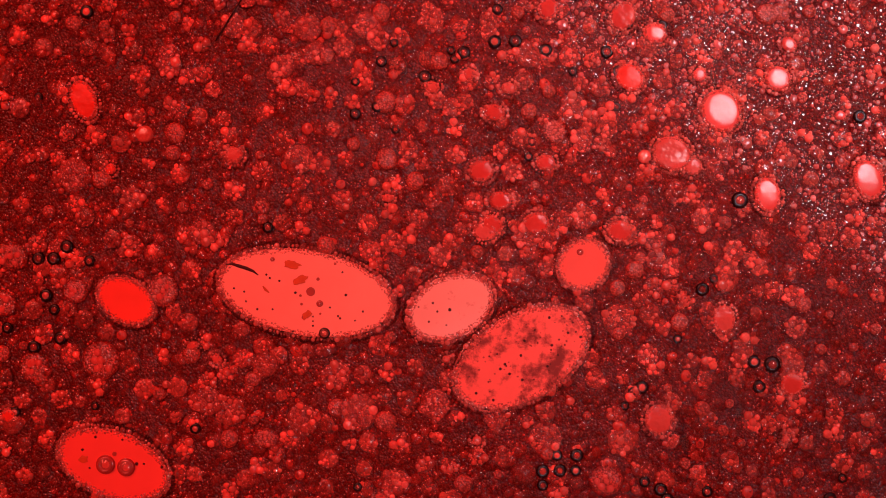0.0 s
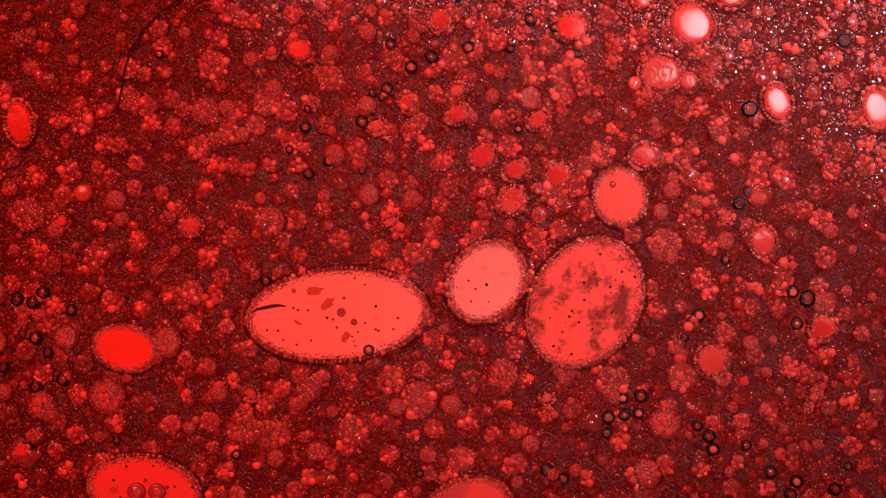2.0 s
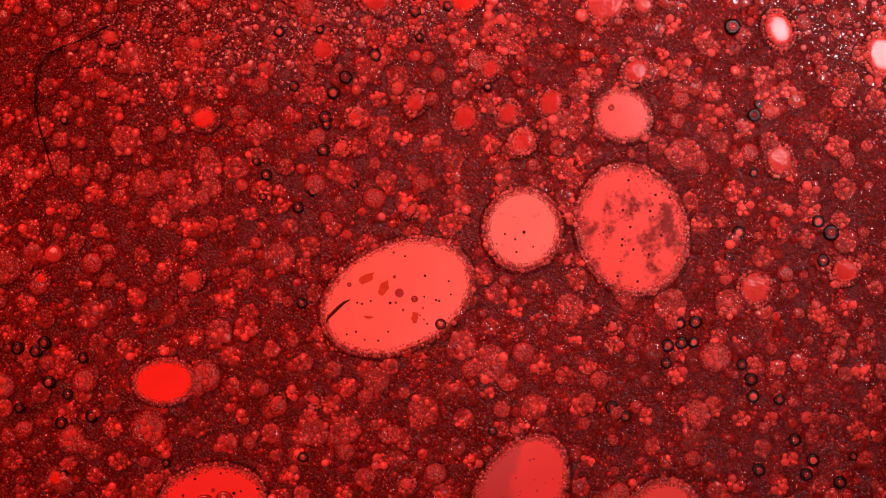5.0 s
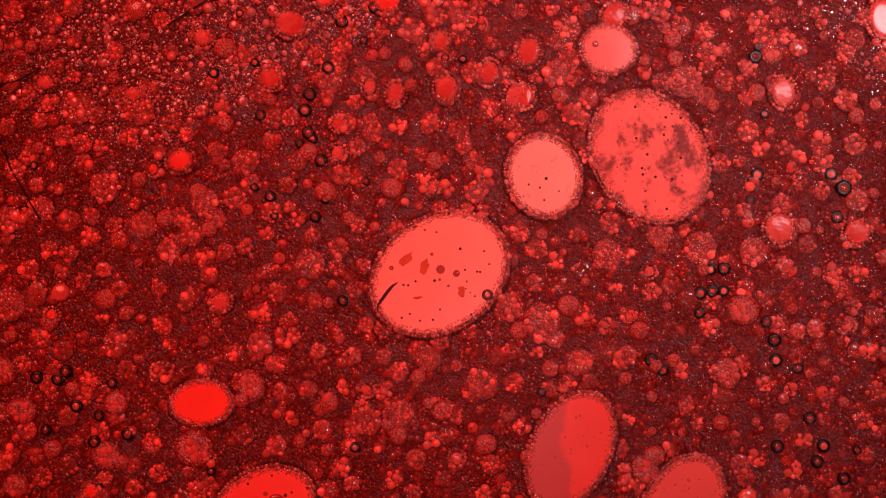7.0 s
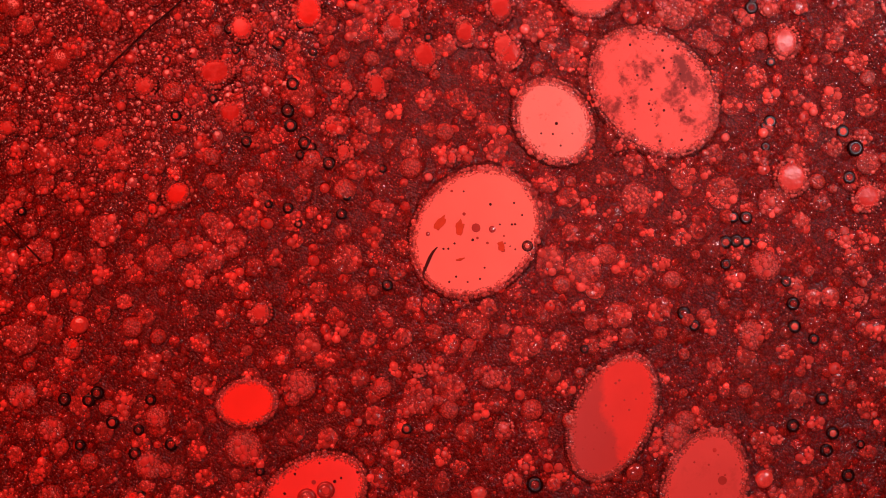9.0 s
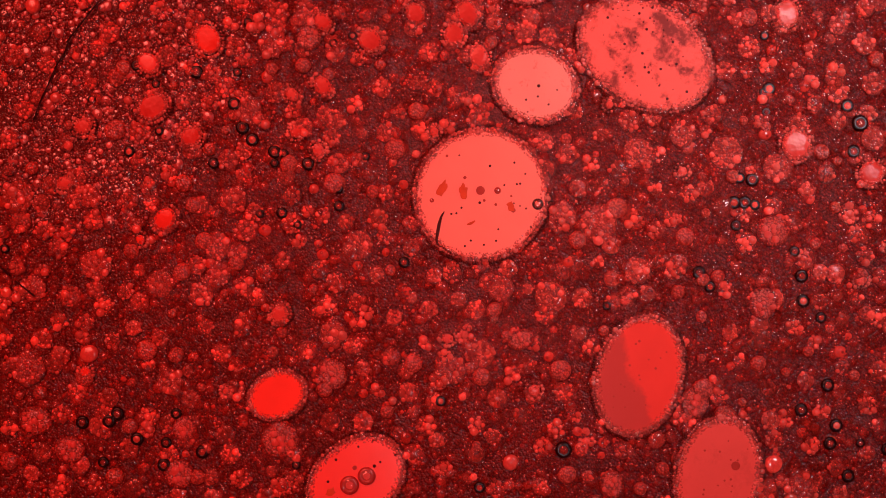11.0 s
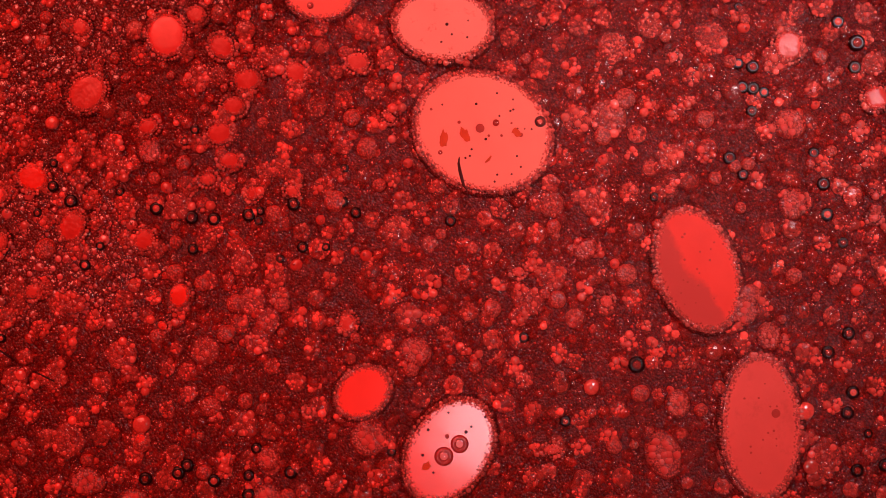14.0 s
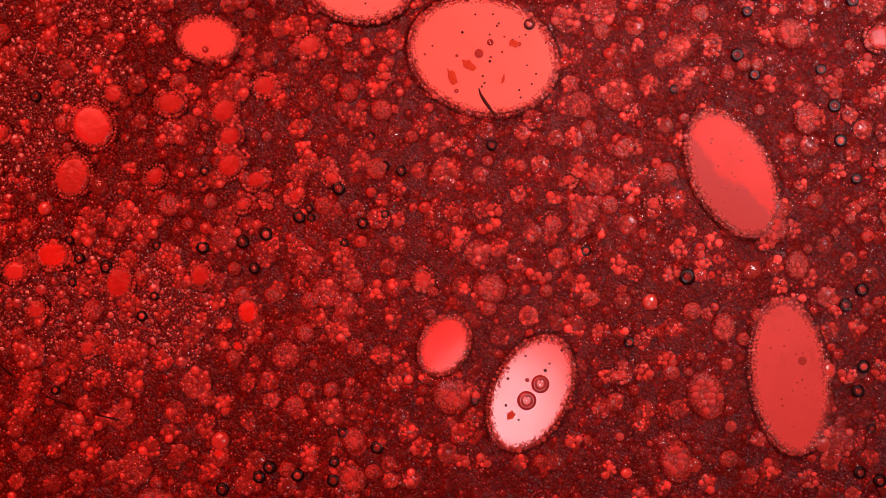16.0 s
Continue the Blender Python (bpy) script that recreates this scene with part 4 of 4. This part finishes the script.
def clusters(t0, spots):
    spots = free("oil", t0, spots, lambda p: p[2])
    afloat([cluster(r, q, int(x + y)) for x, y, r, q in spots], t0, [(x, y) for x, y, _, _ in spots], 2.0)


clusters(0, [(1135, 370, 31, 4.5), (1095, 567, 29, 3.5), (635, 728, 33, 4.2), (535, 743, 28, 4.5), (595, 665, 25, 4), (965, 775, 29, 3.2), (650, 45, 25, 3), (530, 282, 26, 3.2),
             (500, 118, 21, 3), (1100, 780, 25, 3.5), (1030, 245, 19, 3.5), (1130, 412, 19, 3.5), (1282, 497, 20, 4), (300, 115, 22, 4), (360, 412, 22, 4), (770, 715, 26, 3),
             (1030, 385, 22, 4), (930, 445, 22, 4), (545, 50, 24, 3.2), (610, 85, 18, 3), (1060, 128, 20, 3), (1105, 155, 18, 3.5), (1240, 390, 18, 4), (470, 645, 22, 4)])
clusters(7, [(187, 332, 27, 4.2), (140, 192, 28, 5), (985, 130, 24, 4.5), (970, 45, 24, 4.5), (1350, 85, 22, 4.5), (865, 130, 26, 3.5), (650, 745, 25, 4.2), (525, 502, 27, 3.5),
             (500, 630, 25, 5), (910, 565, 22, 4.5), (730, 55, 22, 4), (1515, 355, 20, 4), (660, 190, 22, 4), (75, 370, 22, 3), (440, 615, 25, 4), (340, 415, 20, 4), (205, 605, 20, 5), (1340, 462, 24, 4.5)])
clusters(16, [(1022, 377, 26, 3.2), (780, 325, 26, 4.5), (1092, 168, 30, 5.5), (1015, 55, 30, 5), (330, 650, 32, 4.5), (1480, 780, 30, 5.5), (1060, 10, 32, 4), (855, 425, 26, 4),
              (240, 830, 30, 4), (435, 120, 24, 3), (15, 105, 20, 5), (85, 22, 22, 5), (85, 80, 18, 4), (262, 390, 24, 4), (1200, 85, 22, 5), (1450, 720, 18, 4), (240, 620, 20, 4), (400, 420, 24, 5)])
clusters(12, [(75, 20, 20, 4), (575, 20, 24, 4.5), (1065, 345, 28, 4.8), (870, 600, 26, 4), (640, 450, 27, 4), (150, 465, 22, 6), (380, 390, 22, 4), (1190, 205, 22, 4), (1370, 255, 22, 4.5), (655, 585, 25, 6)])


pearl_drops(0, [(1370, 712, 31, 26, 90, 7), (180, 637, 34, 33, 0, 9), (62, 650, 27, 27, 0, 7), (135, 515, 22, 22, 0, 5), (290, 515, 26, 30, 0, 6), (470, 775, 24, 18, 0, 5), (1072, 850, 30, 27, 0, 6)])
pearl_drops(7, [(1285, 660, 30, 24, 100, 6), (1240, 468, 28, 28, 0, 4), (1322, 572, 24, 22, 0, 4), (455, 672, 26, 26, 0, 4), (765, 750, 25, 24, 0, 6), (210, 822, 30, 26, 0, 7), (30, 860, 24, 22, 0, 6), (1345, 862, 32, 28, 100, 8), (1140, 830, 26, 28, 0, 5)])
pearl_drops(13, [(1100, 830, 20, 18, 0, 5), (98, 818, 30, 26, 0, 7), (175, 862, 28, 24, 0, 7), (430, 865, 28, 24, 0, 7), (240, 365, 26, 23, 0, 4), (665, 632, 24, 22, 0, 5), (905, 850, 20, 20, 0, 4), (1020, 265, 20, 18, 0, 4), (1390, 430, 24, 30, 0, 6)])
pearl_drops(16, [(1085, 310, 22, 32, 0, 6), (855, 492, 24, 24, 0, 5), (1092, 700, 20, 30, 0, 5), (440, 552, 30, 26, 30, 6), (355, 487, 26, 22, 0, 5),
                 (408, 293, 28, 25, 0, 4), (408, 243, 26, 20, 0, 3), (548, 82, 24, 20, 0, 4), (300, 362, 24, 22, 0, 3), (450, 340, 22, 22, 0, 4), (660, 828, 26, 26, 0, 6), (180, 595, 22, 24, 0, 5), (1410, 470, 22, 26, 0, 5), (1435, 205, 22, 28, 0, 6), (1280, 580, 22, 26, 0, 5)])

# ---- loose bubbles and clumps everywhere in the foam ----
rng2 = random.Random(21)
loose_mesh = []
for k in range(6):
    v, f = [], []
    q = (8, 10, 12, 14, 16, 19)[k]
    dome(v, f, 0, 0, q, min(8.0, q * 0.7), 14, 4, 0.5, 1.08)
    loose_mesh.append((mesh("loose_bubble", v, f, PEARL), mesh("loose_bubble", v, f, BODY)))
small_clump = [cluster(rng2.uniform(10, 21), rng2.uniform(2.6, 4.0), 300 + k, False) for k in range(8)]
ways = np.zeros((129, 0, 3))
for t0 in (8, 0, 16, 4, 12, 2, 6, 10, 14):
    k, seeds = round(t0 / STEP), []
    near = ways[k, :, :2]
    for gy in range(-20, 910, 54):
        for gx in range(-20, 1600, 54):
            x, y = gx + rng2.uniform(-28, 28), gy + rng2.uniform(-28, 28)
            if not len(near) or np.min(np.hypot(near[:, 0] - x, near[:, 1] - y)) > 38:
                seeds.append((x, y))
    if seeds:
        ways = np.concatenate([ways, drift(seeds, t0)], axis=1)
clump_mesh = []
for k in range(8):
    r = random.Random(500 + k)
    size, q = r.uniform(8, 20), r.uniform(2.4, 3.8)
    v, f = [], []
    dome(v, f, 0, 0, size, 3.0, 16, 3, 0.5)
    for x, y, e in packed(r, size * 0.97, [q * r.uniform(1.9, 2.6) for _ in range(2)] + [q * r.uniform(1.0, 1.6) for _ in range(12)] + [q * r.uniform(0.45, 0.85) for _ in range(60)], 0.76, 60):
        dome(v, f, x, y, e, e * 0.5, 7, 2, 2.8 * math.sqrt(max(0.05, 1 - (x * x + y * y) / size**2)) + 0.8)
    count = len(f)
    gutter(v, f, size, 1.7, 1.6, 1.4)
    clump_mesh.append(mesh("clump", v, f, PEARL))
    clump_mesh[-1].materials.append(EDGE)
    clump_mesh[-1].polygons.foreach_set("material_index", [0] * count + [1] * (len(f) - count))
clumps_used = 0
for k in range(ways.shape[1]):
    if rng2.random() < 0.25:
        ob = part("loose_bubble", loose_mesh[min(5, int(rng2.random() ** 1.7 * 6))][int(rng2.random() < 0.7)], foam)
    elif clumps_used < 200:
        ob = small_clump[clumps_used] if clumps_used < 8 else copy_thing(small_clump[clumps_used % 8], Matrix())
        clumps_used += 1
    else:
        ob = part("clump", clump_mesh[rng2.randrange(8)], foam)
    floats(ob, ways[:, k], 1.4, rng2.uniform(0, 6.28))

# ---- a dark hair drifting in the liquid, in short stiff lengths ----
for t0, points in ((4, [(300, 8), (268, 24), (235, 40), (205, 52), (178, 65), (152, 88), (136, 118), (127, 155), (128, 195), (133, 235), (137, 272)]),
                   (9, [(440, -75), (400, -50), (362, -25), (325, 0), (300, 24), (270, 48), (240, 76), (205, 110), (178, 140)])):
    hair = tagged(new("hair"), "thin dark bent hair lying in the foam", "hair")
    way = drift(points, t0)
    for k in range(len(points) - 1):
        a, b = way[:, k], way[:, k + 1]
        long = float(np.hypot(*(np.array(points[k]) - points[k + 1]))) * 1.12
        v, f = [], []
        for x in (-long / 2, long / 2):
            for q in range(6):
                v.append((U * x, U * 1.5 * math.cos(q * 1.0472), U * 1.5 * math.sin(q * 1.0472)))
        f = [(q, (q + 1) % 6, 6 + (q + 1) % 6, 6 + q) for q in range(6)] + [tuple(range(5, -1, -1)), tuple(range(6, 12))]
        ob = part("length", mesh("length", v, f, HAIR), hair)
        turn = np.unwrap([math.atan2(-(b[i, 1] - a[i, 1]), b[i, 0] - a[i, 0]) for i in range(129)])
        mid_way = np.stack([(a[:, 0] + b[:, 0]) / 2, (a[:, 1] + b[:, 1]) / 2, turn], axis=1)
        floats(ob, mid_way, 8.5)


def motions():
    for ob, rows in MOVES:
        walk(ob, rows)


motions()
